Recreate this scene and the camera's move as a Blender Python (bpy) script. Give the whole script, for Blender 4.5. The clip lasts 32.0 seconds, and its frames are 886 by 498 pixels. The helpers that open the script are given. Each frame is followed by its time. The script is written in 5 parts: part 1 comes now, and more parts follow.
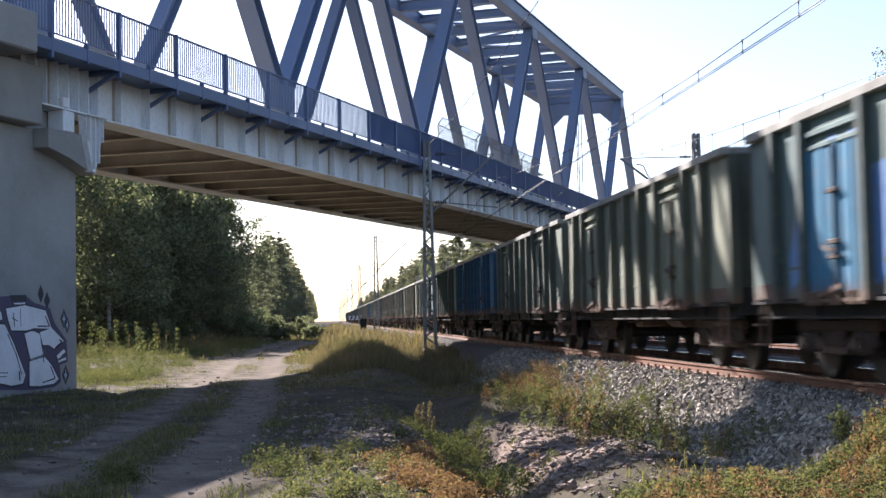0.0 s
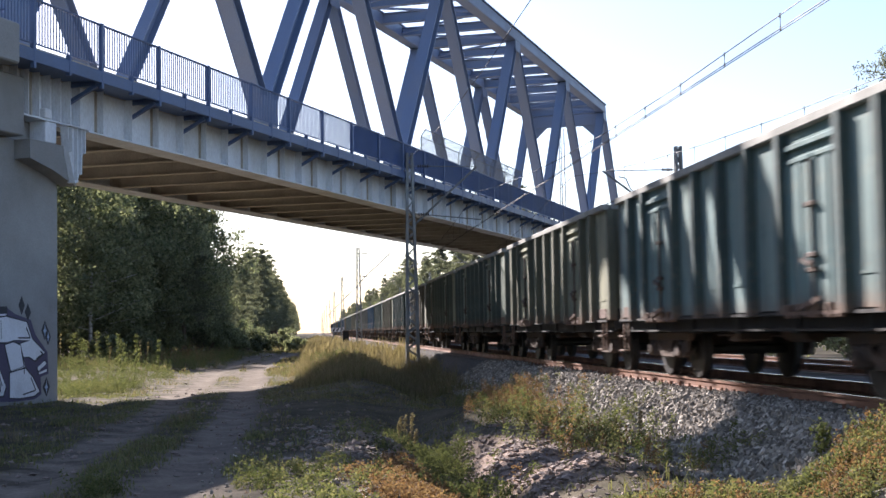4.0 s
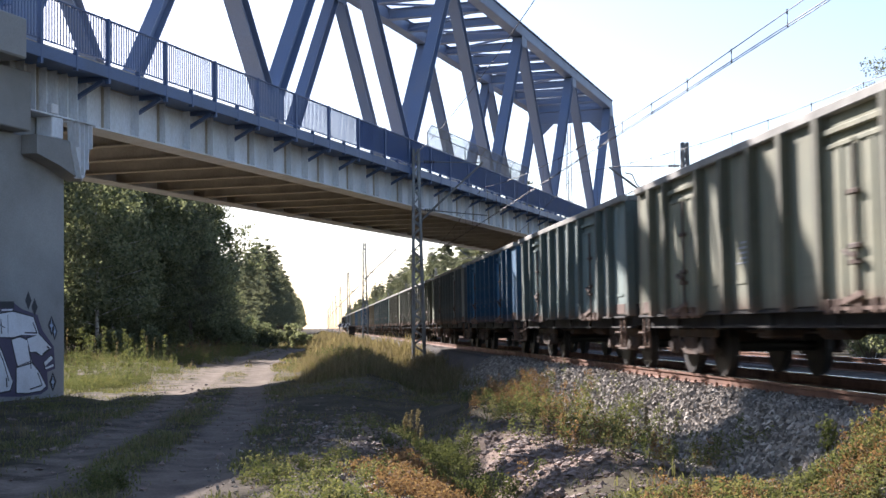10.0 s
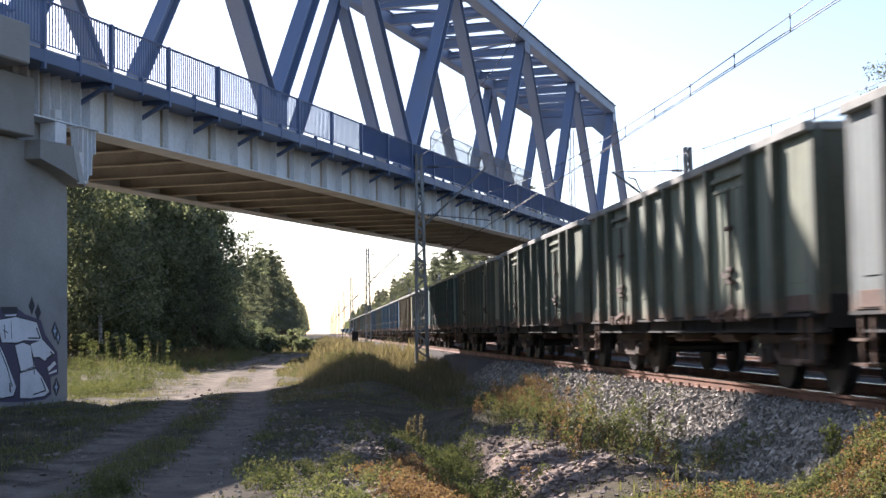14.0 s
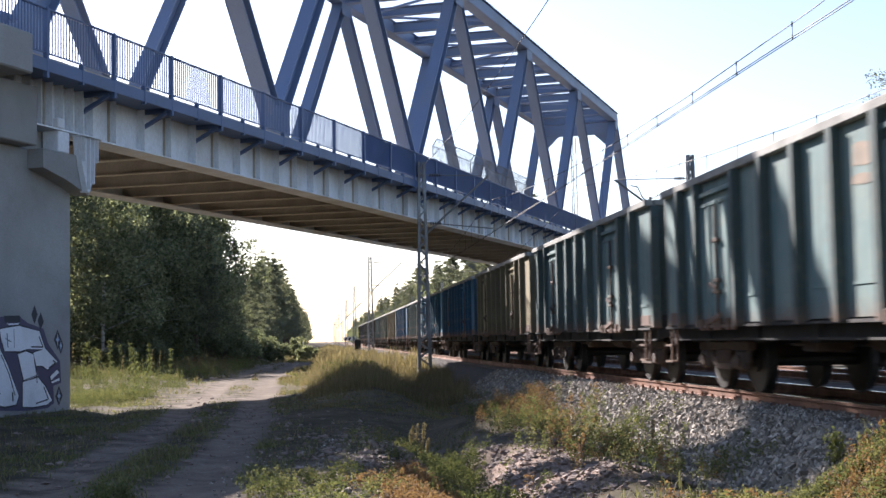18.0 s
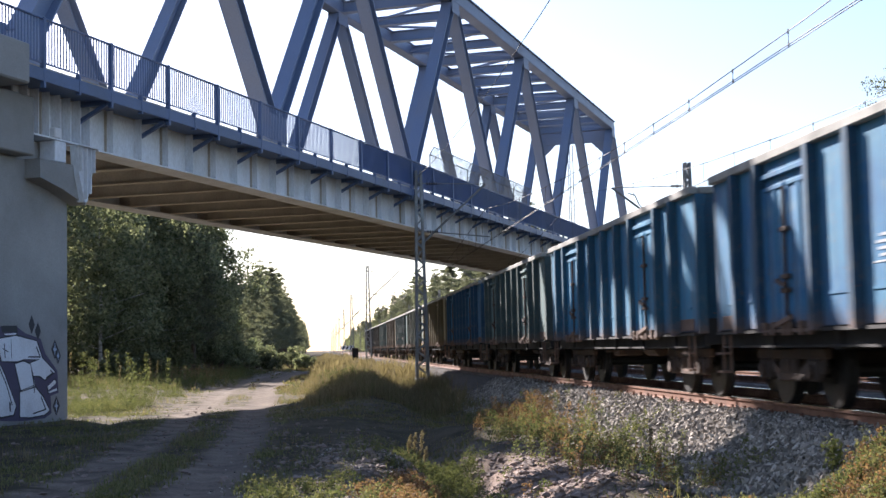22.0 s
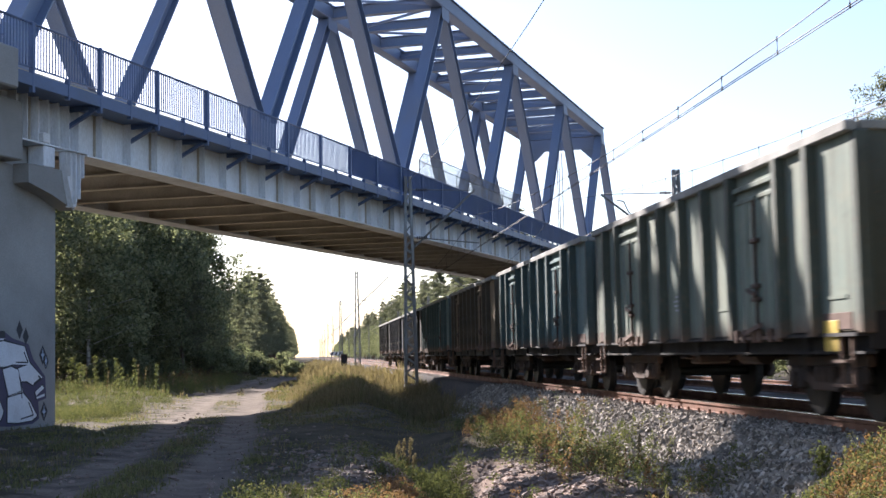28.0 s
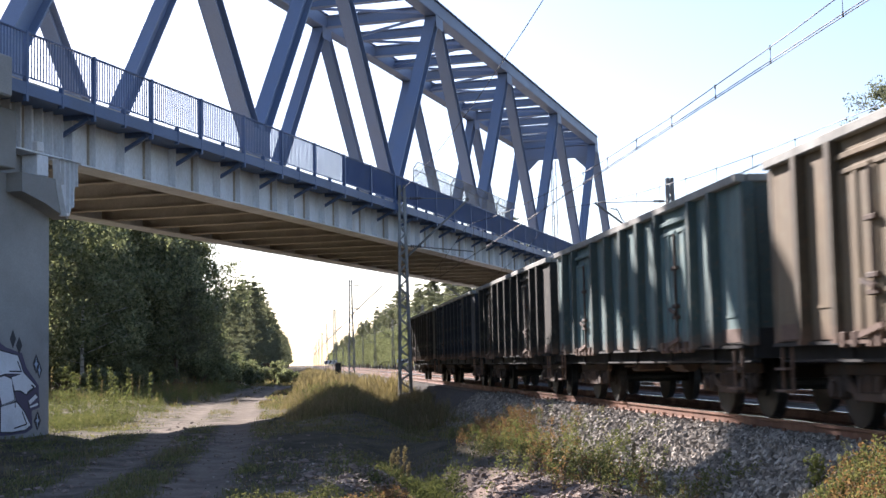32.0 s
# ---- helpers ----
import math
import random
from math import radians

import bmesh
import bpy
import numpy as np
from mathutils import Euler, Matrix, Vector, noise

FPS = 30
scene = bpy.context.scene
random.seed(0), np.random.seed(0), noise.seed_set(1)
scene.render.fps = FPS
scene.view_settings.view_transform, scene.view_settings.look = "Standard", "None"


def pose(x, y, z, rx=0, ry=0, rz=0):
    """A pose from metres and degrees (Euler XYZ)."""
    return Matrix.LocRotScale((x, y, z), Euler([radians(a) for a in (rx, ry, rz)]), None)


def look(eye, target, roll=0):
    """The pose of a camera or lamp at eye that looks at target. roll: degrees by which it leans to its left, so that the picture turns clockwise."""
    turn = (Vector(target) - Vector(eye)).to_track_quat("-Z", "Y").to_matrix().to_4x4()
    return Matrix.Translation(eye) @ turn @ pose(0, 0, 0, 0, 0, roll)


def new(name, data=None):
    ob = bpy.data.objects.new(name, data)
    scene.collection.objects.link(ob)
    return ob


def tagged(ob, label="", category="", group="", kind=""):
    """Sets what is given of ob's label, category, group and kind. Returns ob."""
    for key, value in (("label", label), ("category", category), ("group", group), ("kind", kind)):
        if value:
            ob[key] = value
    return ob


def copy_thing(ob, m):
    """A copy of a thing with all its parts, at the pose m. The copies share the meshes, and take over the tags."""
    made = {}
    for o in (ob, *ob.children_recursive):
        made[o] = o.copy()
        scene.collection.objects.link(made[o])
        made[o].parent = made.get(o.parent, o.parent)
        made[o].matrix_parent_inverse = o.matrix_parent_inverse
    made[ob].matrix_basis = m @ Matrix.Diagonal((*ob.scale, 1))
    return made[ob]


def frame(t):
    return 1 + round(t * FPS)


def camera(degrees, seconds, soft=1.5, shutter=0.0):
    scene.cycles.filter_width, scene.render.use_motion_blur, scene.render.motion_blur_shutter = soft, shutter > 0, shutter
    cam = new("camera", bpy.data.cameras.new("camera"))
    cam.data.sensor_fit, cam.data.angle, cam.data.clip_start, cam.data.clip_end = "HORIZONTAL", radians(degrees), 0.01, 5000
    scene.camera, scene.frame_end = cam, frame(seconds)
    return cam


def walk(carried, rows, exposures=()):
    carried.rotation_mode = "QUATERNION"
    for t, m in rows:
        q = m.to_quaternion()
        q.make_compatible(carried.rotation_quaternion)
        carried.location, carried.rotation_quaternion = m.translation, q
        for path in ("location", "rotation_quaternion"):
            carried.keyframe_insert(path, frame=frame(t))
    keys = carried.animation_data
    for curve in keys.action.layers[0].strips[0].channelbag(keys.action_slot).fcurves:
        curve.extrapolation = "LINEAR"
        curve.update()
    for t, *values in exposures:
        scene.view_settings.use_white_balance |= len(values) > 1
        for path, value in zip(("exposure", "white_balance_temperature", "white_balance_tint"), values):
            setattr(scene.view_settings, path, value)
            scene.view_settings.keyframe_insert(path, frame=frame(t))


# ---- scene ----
# The camera stands beside a railway line; its turns are yaw to the right, pitch up and lean, in degrees.
EYE = Vector((0.0, 0.0, 0.8645))
LENS = 36.18
cam = camera(LENS, 32.0, 1.5, 0.5)
TURNS = [
    (0.0, 0.000, 2.922, -1.15), (0.5, 0.073, 2.914, -1.05), (1.0, 0.187, 2.886, -1.06), (1.5, 0.289, 2.887, -1.06), (2.0, 0.387, 2.947, -1.10),
    (2.5, 0.429, 3.041, -1.11), (3.0, 0.531, 3.156, -1.16), (3.5, 0.690, 3.293, -1.03), (5.5, 0.924, 3.602, -1.31), (6.0, 0.861, 3.588, -1.29),
    (6.5, 0.748, 3.481, -1.25), (7.0, 0.611, 3.404, -1.29), (7.5, 0.553, 3.356, -1.33), (8.0, 0.537, 3.275, -1.22), (8.5, 0.569, 3.231, -1.15),
    (9.0, 0.613, 3.273, -1.02), (9.5, 0.619, 3.279, -1.02), (10.0, 0.477, 3.248, -0.96), (10.5, 0.404, 3.214, -0.93), (11.0, 0.337, 3.144, -0.79),
    (11.5, 0.296, 3.130, -0.74), (12.0, 0.306, 3.165, -0.82), (12.5, 0.263, 3.255, -0.82), (13.0, 0.264, 3.308, -0.88), (13.5, 0.336, 3.384, -0.97),
    (14.0, 0.349, 3.459, -1.01), (14.5, 0.330, 3.539, -1.04), (16.5, 0.289, 3.574, -1.06), (17.0, 0.282, 3.637, -1.05), (17.5, 0.264, 3.726, -1.08),
    (18.0, 0.248, 3.806, -1.09), (18.5, 0.192, 3.873, -1.15), (19.0, 0.164, 3.937, -1.12), (19.5, 0.159, 4.008, -1.15), (20.0, 0.188, 4.079, -1.16),
    (20.5, 0.212, 4.119, -1.20), (21.0, 0.238, 4.135, -1.27), (21.5, 0.247, 4.176, -1.27), (22.0, 0.369, 4.161, -1.30), (22.5, 0.490, 4.142, -1.18),
    (23.0, 0.499, 4.078, -1.23), (23.5, 0.585, 4.059, -1.30), (24.0, 0.640, 4.068, -1.21), (24.5, 0.684, 4.183, -1.28), (25.0, 0.710, 4.295, -1.31),
    (25.5, 0.688, 4.389, -1.29), (27.5, 0.790, 4.357, -1.22), (28.0, 0.833, 4.411, -1.19), (28.5, 0.861, 4.459, -1.21), (29.0, 0.867, 4.492, -1.23),
    (29.5, 0.829, 4.552, -1.25), (30.0, 0.795, 4.649, -1.24), (30.5, 0.844, 4.734, -1.18), (31.0, 0.910, 4.789, -1.22), (31.5, 1.013, 4.800, -1.34),
    (32.0, 1.091, 4.764, -1.26),
]


def aim(yaw, pitch, lean):
    yaw, pitch = radians(yaw), radians(pitch)
    way = Vector((math.sin(yaw) * math.cos(pitch), math.cos(yaw) * math.cos(pitch), math.sin(pitch)))
    return look(EYE, EYE + way, lean)


walk(cam, [(t, aim(yaw, pitch, lean)) for t, yaw, pitch, lean in TURNS], [(0.0, 1.85, 6180, 20), (32.0, 1.88, 6180, 20)])

# ---- light: low morning sun ahead and to the left, clear hazy sky ----
SUN_FALL = Vector((1.0695, -1.686, -1.162))
world = bpy.data.worlds.new("sky")
scene.world = world
world.use_nodes = True
wn = world.node_tree
sky = wn.nodes.new("ShaderNodeTexSky")
sky.sky_type = "NISHITA"
sky.sun_disc = False
sky.sun_elevation = math.asin(1.0 / SUN_FALL.length)
sky.sun_rotation = math.atan2(-SUN_FALL.x, -SUN_FALL.y)
sky.air_density, sky.dust_density, sky.ozone_density = 1.0, 0.8, 2.0
pale = wn.nodes.new("ShaderNodeHueSaturation")
pale.inputs["Saturation"].default_value = 0.96
wn.links.new(sky.outputs["Color"], pale.inputs["Color"])
wn.links.new(pale.outputs["Color"], wn.nodes["Background"].inputs["Color"])
wn.nodes["Background"].inputs["Strength"].default_value = 0.063
lamp = bpy.data.lights.new("sun", "SUN")
lamp.energy, lamp.angle, lamp.color = 4.4, radians(0.5), (1.0, 0.94, 0.84)
sun = new("sun", lamp)
sun.matrix_world = look((0, 0, 60), Vector((0, 0, 60)) + SUN_FALL)


# ---- materials ----
def shader(name, rough=0.6, metal=0.0):
    m = bpy.data.materials.new(name)
    m.use_nodes = True
    nt = m.node_tree
    bsdf = nt.nodes["Principled BSDF"]
    bsdf.inputs["Roughness"].default_value, bsdf.inputs["Metallic"].default_value = rough, metal
    return m, nt, bsdf


def coords(nt, stretch=(1, 1, 1)):
    tc, mp = nt.nodes.new("ShaderNodeTexCoord"), nt.nodes.new("ShaderNodeMapping")
    mp.inputs["Scale"].default_value = stretch
    nt.links.new(tc.outputs["Object"], mp.inputs["Vector"])
    return mp.outputs["Vector"]


def noise_tex(nt, vec, scale, detail=4.0, rough=0.6):
    n = nt.nodes.new("ShaderNodeTexNoise")
    n.inputs["Scale"].default_value, n.inputs["Detail"].default_value, n.inputs["Roughness"].default_value = scale, detail, rough
    nt.links.new(vec, n.inputs["Vector"])
    return n.outputs["Fac"]


def ramp(nt, fac, *stops):
    r = nt.nodes.new("ShaderNodeValToRGB")
    e = r.color_ramp.elements
    while len(e) < len(stops):
        e.new(0.5)
    for el, (pos, col) in zip(e, stops):
        el.position = pos
        el.color = (*col, 1) if len(col) == 3 else (col[0], col[0], col[0], 1)
    nt.links.new(fac, r.inputs["Fac"])
    return r.outputs["Color"]


def mix(nt, fac, a, b, how="MIX"):
    n = nt.nodes.new("ShaderNodeMix")
    n.data_type, n.blend_type = "RGBA", how
    for sock, v in ((n.inputs[0], fac), (n.inputs[6], a), (n.inputs[7], b)):
        if isinstance(v, (int, float)):
            sock.default_value = v
        elif isinstance(v, tuple):
            sock.default_value = (*v, 1)
        else:
            nt.links.new(v, sock)
    return n.outputs[2]


def maths(nt, how, a, b=0.5):
    n = nt.nodes.new("ShaderNodeMath")
    n.operation = how
    for sock, v in zip(n.inputs, (a, b)):
        if isinstance(v, (int, float)):
            sock.default_value = v
        else:
            nt.links.new(v, sock)
    return n.outputs[0]


def bump(nt, bsdf, height, strength, dist=0.02):
    b = nt.nodes.new("ShaderNodeBump")
    b.inputs["Strength"].default_value, b.inputs["Distance"].default_value = strength, dist
    nt.links.new(height, b.inputs["Height"])
    nt.links.new(b.outputs["Normal"], bsdf.inputs["Normal"])


def shade_by_object(nt, col, low=0.8, high=1.15):
    info = nt.nodes.new("ShaderNodeObjectInfo")
    mr = nt.nodes.new("ShaderNodeMapRange")
    mr.inputs["To Min"].default_value, mr.inputs["To Max"].default_value = low, high
    nt.links.new(info.outputs["Random"], mr.inputs["Value"])
    return mix(nt, 1.0, col, mr.outputs["Result"], "MULTIPLY")


def surface(name, base, second, rough=0.6, metal=0.0, grain=6.0, stain=0.6, amount=0.5, relief=0.15, stretch=(1, 1, 1), vary=False):
    """A worn surface: base colour broken by a second colour in stains and by fine grain."""
    m, nt, bsdf = shader(name, rough, metal)
    v = coords(nt, stretch)
    big, small = noise_tex(nt, v, stain, 5), noise_tex(nt, v, grain * 6, 3)
    f = ramp(nt, big, (0.5 - 0.25 * amount, (0.0,)), (0.75 - 0.1 * amount, (1.0,)))
    col = mix(nt, f, base, second)
    col = mix(nt, 0.35, col, ramp(nt, small, (0.3, (0.55,)), (0.7, (1.25,))), "MULTIPLY")
    if vary:
        col = shade_by_object(nt, col)
    nt.links.new(col, bsdf.inputs["Base Color"])
    nt.links.new(ramp(nt, big, (0.3, (rough * 0.8,)), (0.7, (min(1, rough * 1.25),))), bsdf.inputs["Roughness"])
    bump(nt, bsdf, small, relief, 0.01)
    return m


BLUE = surface("bridge_blue_paint", (0.145, 0.20, 0.315), (0.18, 0.21, 0.28), 0.45, 0.0, 5, 0.35, 0.5, 0.06)
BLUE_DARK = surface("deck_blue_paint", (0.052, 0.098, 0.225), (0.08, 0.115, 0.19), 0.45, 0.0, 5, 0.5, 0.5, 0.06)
SHIELD = surface("shield_blue_sheet", (0.035, 0.10, 0.36), (0.06, 0.13, 0.34), 0.4, 0.0, 5, 0.6, 0.5, 0.05)
GIRDER = surface("girder_pale_paint", (0.70, 0.735, 0.78), (0.52, 0.52, 0.51), 0.5, 0.0, 4, 0.8, 0.35, 0.05, (1, 1, 0.35))
SOFFIT = surface("sooty_steel", (0.50, 0.46, 0.385), (0.31, 0.265, 0.21), 0.75, 0.0, 4, 0.5, 0.6, 0.1)
CONCRETE = surface("grey_concrete", (0.30, 0.30, 0.29), (0.20, 0.195, 0.185), 0.85, 0.0, 6, 0.35, 0.5, 0.3)
GALV = surface("weathered_mast_steel", (0.20, 0.22, 0.23), (0.13, 0.11, 0.09), 0.55, 0.4, 6, 1.0, 0.4, 0.05)
WIRE = surface("dark_wire", (0.06, 0.055, 0.05), (0.035, 0.035, 0.035), 0.7, 0.0)
# wagon rims: pale worn dust, with the lit top's highlight in the colour
LIT_DUST = surface("dusty_lit_rim", (0.29, 0.285, 0.25), (0.18, 0.175, 0.155), 0.8, 0.0, 6, 1.2, 0.5, 0.2)
RAIL = surface("rusty_rail_steel", (0.21, 0.098, 0.055), (0.12, 0.058, 0.036), 0.7, 0.3, 10, 2.0, 0.5, 0.1)
RAIL_TOP, _nt, _b = shader("polished_rail_head", 0.25, 1.0)
_b.inputs["Base Color"].default_value = (0.55, 0.53, 0.5, 1)
SLEEPER = surface("sleeper_concrete", (0.16, 0.135, 0.115), (0.11, 0.085, 0.068), 0.9, 0.0, 8, 1.5, 0.5, 0.2, vary=True)
BLACK = surface("black_underframe", (0.014, 0.013, 0.012), (0.024, 0.019, 0.015), 0.8, 0.0, 6, 2.0, 0.5, 0.15)
BOGIE = surface("rusty_bogie_steel", (0.045, 0.03, 0.022), (0.11, 0.068, 0.045), 0.8, 0.1, 6, 2.5, 0.5, 0.2)
WHEEL_STEEL = surface("worn_wheel_steel", (0.018, 0.016, 0.014), (0.03, 0.025, 0.02), 0.6, 0.3, 6, 2.0, 0.4, 0.05)
COAL = surface("coal", (0.02, 0.02, 0.022), (0.04, 0.04, 0.04), 0.6, 0.0, 6, 4.0, 0.5, 0.6)
WHITE = surface("white_paint", (0.72, 0.74, 0.76), (0.6, 0.6, 0.6), 0.6, 0, 5, 1.5, 0.3, 0.05)
INK = surface("black_paint", (0.02, 0.02, 0.025), (0.04, 0.04, 0.045), 0.6)
VIOLET = surface("dark_violet_paint", (0.06, 0.05, 0.10), (0.09, 0.08, 0.12), 0.6)
RUSTY = surface("bright_rust", (0.165, 0.098, 0.064), (0.095, 0.062, 0.047), 0.85, 0, 8, 3.0, 0.5, 0.2)
STENCIL = surface("worn_stencil_paint", (0.40, 0.43, 0.45), (0.22, 0.24, 0.26), 0.7, 0, 8, 3.0, 0.6)
SPRAY_PALE = surface("pale_blue_spray", (0.36, 0.45, 0.58), (0.28, 0.36, 0.48), 0.6)
YELLOW = surface("yellow_paint", (0.6, 0.42, 0.06), (0.4, 0.28, 0.06), 0.6)
ORANGE = surface("faded_orange_primer", (0.24, 0.165, 0.10), (0.15, 0.135, 0.11), 0.8, 0, 6, 2.5, 0.7)
GRAFFITI_BLUE = surface("blue_spray_paint", (0.06, 0.17, 0.42), (0.15, 0.28, 0.46), 0.6, 0, 4, 1.4, 0.5, 0.02)
BARK = surface("bark", (0.11, 0.08, 0.055), (0.06, 0.045, 0.035), 0.9, 0, 10, 2, 0.5, 0.5, (1, 1, 0.3))
BIRCH_BARK = surface("birch_bark", (0.5, 0.48, 0.44), (0.08, 0.07, 0.06), 0.8, 0, 10, 2.5, 0.35, 0.3, (1, 1, 2.5))


def leafy(name, a, b, glow=0.45, rough=0.85):
    m, nt, bsdf = shader(name, rough)
    geo = nt.nodes.new("ShaderNodeNewGeometry")
    col = ramp(nt, geo.outputs["Random Per Island"], (0.0, a), (1.0, b))
    col = shade_by_object(nt, col, 0.75, 1.2)
    nt.links.new(col, bsdf.inputs["Base Color"])
    bsdf.inputs["Specular IOR Level"].default_value = 0.1
    tr, mx = nt.nodes.new("ShaderNodeBsdfTranslucent"), nt.nodes.new("ShaderNodeMixShader")
    nt.links.new(mix(nt, 1.0, col, (1.25, 1.25, 0.85), "MULTIPLY"), tr.inputs["Color"])
    mx.inputs[0].default_value = glow
    nt.links.new(bsdf.outputs[0], mx.inputs[1])
    nt.links.new(tr.outputs[0], mx.inputs[2])
    nt.links.new(mx.outputs[0], nt.nodes["Material Output"].inputs["Surface"])
    return m


LEAF_BROAD = leafy("broadleaf_foliage", (0.075, 0.092, 0.055), (0.255, 0.268, 0.18), 0.5)
# leaves of the one bush by the lane, paled to hold its sunlight
LEAF_SUNLIT = leafy("sunlit_pale_foliage", (0.20, 0.23, 0.13), (0.34, 0.37, 0.23), 0.5)
LEAF_PINE = leafy("pine_needles", (0.122, 0.133, 0.10), (0.198, 0.207, 0.152), 0.45)
GRASS = leafy("meadow_grass", (0.085, 0.095, 0.042), (0.185, 0.175, 0.085), 0.4)
GRASS_DRY = leafy("dry_grass", (0.145, 0.12, 0.072), (0.28, 0.225, 0.14), 0.4)
WEED = leafy("green_weed", (0.07, 0.088, 0.036), (0.15, 0.155, 0.07), 0.4)
WEED_RED = leafy("reddish_weed", (0.15, 0.08, 0.045), (0.27, 0.18, 0.10), 0.35)


def stone_material():
    m, nt, bsdf = shader("ballast_stone", 0.85)
    bsdf.inputs["Specular IOR Level"].default_value = 0.2
    geo = nt.nodes.new("ShaderNodeNewGeometry")
    col = ramp(nt, geo.outputs["Random Per Island"], (0.0, (0.10, 0.085, 0.067)), (0.4, (0.195, 0.169, 0.138)), (0.8, (0.32, 0.278, 0.225)), (1.0, (0.50, 0.445, 0.37)))
    v = coords(nt)
    col = mix(nt, 0.4, col, ramp(nt, noise_tex(nt, v, 40, 3), (0.3, (0.6,)), (0.7, (1.2,))), "MULTIPLY")
    nt.links.new(col, bsdf.inputs["Base Color"])
    return m


STONE = stone_material()
SAND = surface("sandy_soil", (0.27, 0.20, 0.16), (0.15, 0.11, 0.085), 0.95, 0, 8, 2.0, 0.5, 0.4)


def ground_material():
    """Soil under grass, sandy wheel tracks along the lane, gravel by the rails; x runs across the line, y along it."""
    m, nt, bsdf = shader("soil_and_sand", 0.95)
    bsdf.inputs["Specular IOR Level"].default_value = 0.04
    v = coords(nt)
    sep = nt.nodes.new("ShaderNodeSeparateXYZ")
    nt.links.new(v, sep.inputs[0])
    big, mid, fine = noise_tex(nt, v, 0.22, 5), noise_tex(nt, v, 1.4, 5), noise_tex(nt, v, 22, 4)
    x = maths(nt, "ADD", sep.outputs["X"], maths(nt, "MULTIPLY", maths(nt, "SUBTRACT", mid, 0.5), 0.8))

    def along(a, b, amount):
        """Rises by amount, softly, from y = a to y = b."""
        mr = nt.nodes.new("ShaderNodeMapRange")
        mr.interpolation_type = "SMOOTHSTEP"
        for name, value in (("From Min", a), ("From Max", b), ("To Min", 0.0), ("To Max", amount)):
            mr.inputs[name].default_value = value
        nt.links.new(sep.outputs["Y"], mr.inputs["Value"])
        return mr.outputs["Result"]

    wander = maths(nt, "ADD", maths(nt, "ADD", along(26, 40, 0.4), along(42, 60, 0.5)), along(78, 104, -0.9))
    lane_x = maths(nt, "ADD", x, wander)
    soil = ramp(nt, mid, (0.3, (0.046, 0.041, 0.028)), (0.5, (0.078, 0.068, 0.046)), (0.72, (0.125, 0.104, 0.074)))
    sand = ramp(nt, mid, (0.3, (0.115, 0.095, 0.077)), (0.7, (0.24, 0.197, 0.158)))
    gravel = ramp(nt, fine, (0.3, (0.055, 0.05, 0.046)), (0.7, (0.15, 0.14, 0.13)))

    def band(at, half, soft, across=x):
        d = maths(nt, "ABSOLUTE", maths(nt, "SUBTRACT", across, at))
        mr = nt.nodes.new("ShaderNodeMapRange")
        mr.inputs["From Min"].default_value, mr.inputs["From Max"].default_value = half + soft, half
        nt.links.new(d, mr.inputs["Value"])
        return mr.outputs["Result"]

    left_rut = maths(nt, "MULTIPLY", band(-10.35, 0.24, 0.4, lane_x), ramp(nt, mid, (0.32, (0.45,)), (0.5, (1.0,))))
    lane = maths(nt, "MAXIMUM", band(-8.65, 0.32, 0.3, lane_x), left_rut)
    wide = maths(nt, "MULTIPLY", band(-9.9, 1.5, 0.8, lane_x), along(34, 42, 1.0))
    patch = ramp(nt, big, (0.5, (0.0,)), (0.62, (0.6,)))
    lane = maths(nt, "MAXIMUM", lane, maths(nt, "MULTIPLY", wide, ramp(nt, mid, (0.40, (0.12,)), (0.6, (0.8,)))))
    lane = maths(nt, "MULTIPLY", maths(nt, "MULTIPLY", lane, maths(nt, "SUBTRACT", 1.0, along(100, 126, 1.0))), ramp(nt, fine, (0.25, (0.75,)), (0.6, (1.0,))))
    col = mix(nt, patch, soil, sand)
    col = mix(nt, lane, col, sand)
    spot = nt.nodes.new("ShaderNodeVectorMath")
    spot.operation = "DISTANCE"
    sc = nt.nodes.new("ShaderNodeVectorMath")
    sc.operation = "MULTIPLY"
    nt.links.new(v, sc.inputs[0])
    sc.inputs[1].default_value = (1.0, 0.25, 0.0)
    nt.links.new(sc.outputs[0], spot.inputs[0])
    spot.inputs[1].default_value = (-4.3, 4.55, 0.0)
    bare = ramp(nt, maths(nt, "MULTIPLY", maths(nt, "ADD", spot.outputs["Value"], maths(nt, "MULTIPLY", mid, 0.9)), 0.5), (0.48, (1.0,)), (0.74, (0.0,)))
    col = mix(nt, bare, col, ramp(nt, fine, (0.3, (0.14, 0.10, 0.08)), (0.7, (0.30, 0.225, 0.18))))
    col = mix(nt, band(0.2, 2.7, 0.4), col, gravel)
    col = mix(nt, 0.5, col, ramp(nt, fine, (0.3, (0.6,)), (0.7, (1.25,))), "MULTIPLY")
    nt.links.new(col, bsdf.inputs["Base Color"])
    bump(nt, bsdf, fine, 0.5, 0.03)
    return m


GROUND = ground_material()


# ---- helpers for meshes ----
def link(name, verts, faces, material, parent=None, label=""):
    me = bpy.data.meshes.new(name)
    me.from_pydata([tuple(v) for v in verts], [], [tuple(f) for f in faces])
    me.materials.append(material)
    return hang(name, me, parent, label)


def hang(name, me, parent=None, label="", m=None):
    """Links a mesh as one object under its thing or part."""
    ob = new(name, me)
    if parent is not None:
        ob.parent = parent
    if m is not None:
        ob.matrix_basis = m
    return tagged(ob, label)


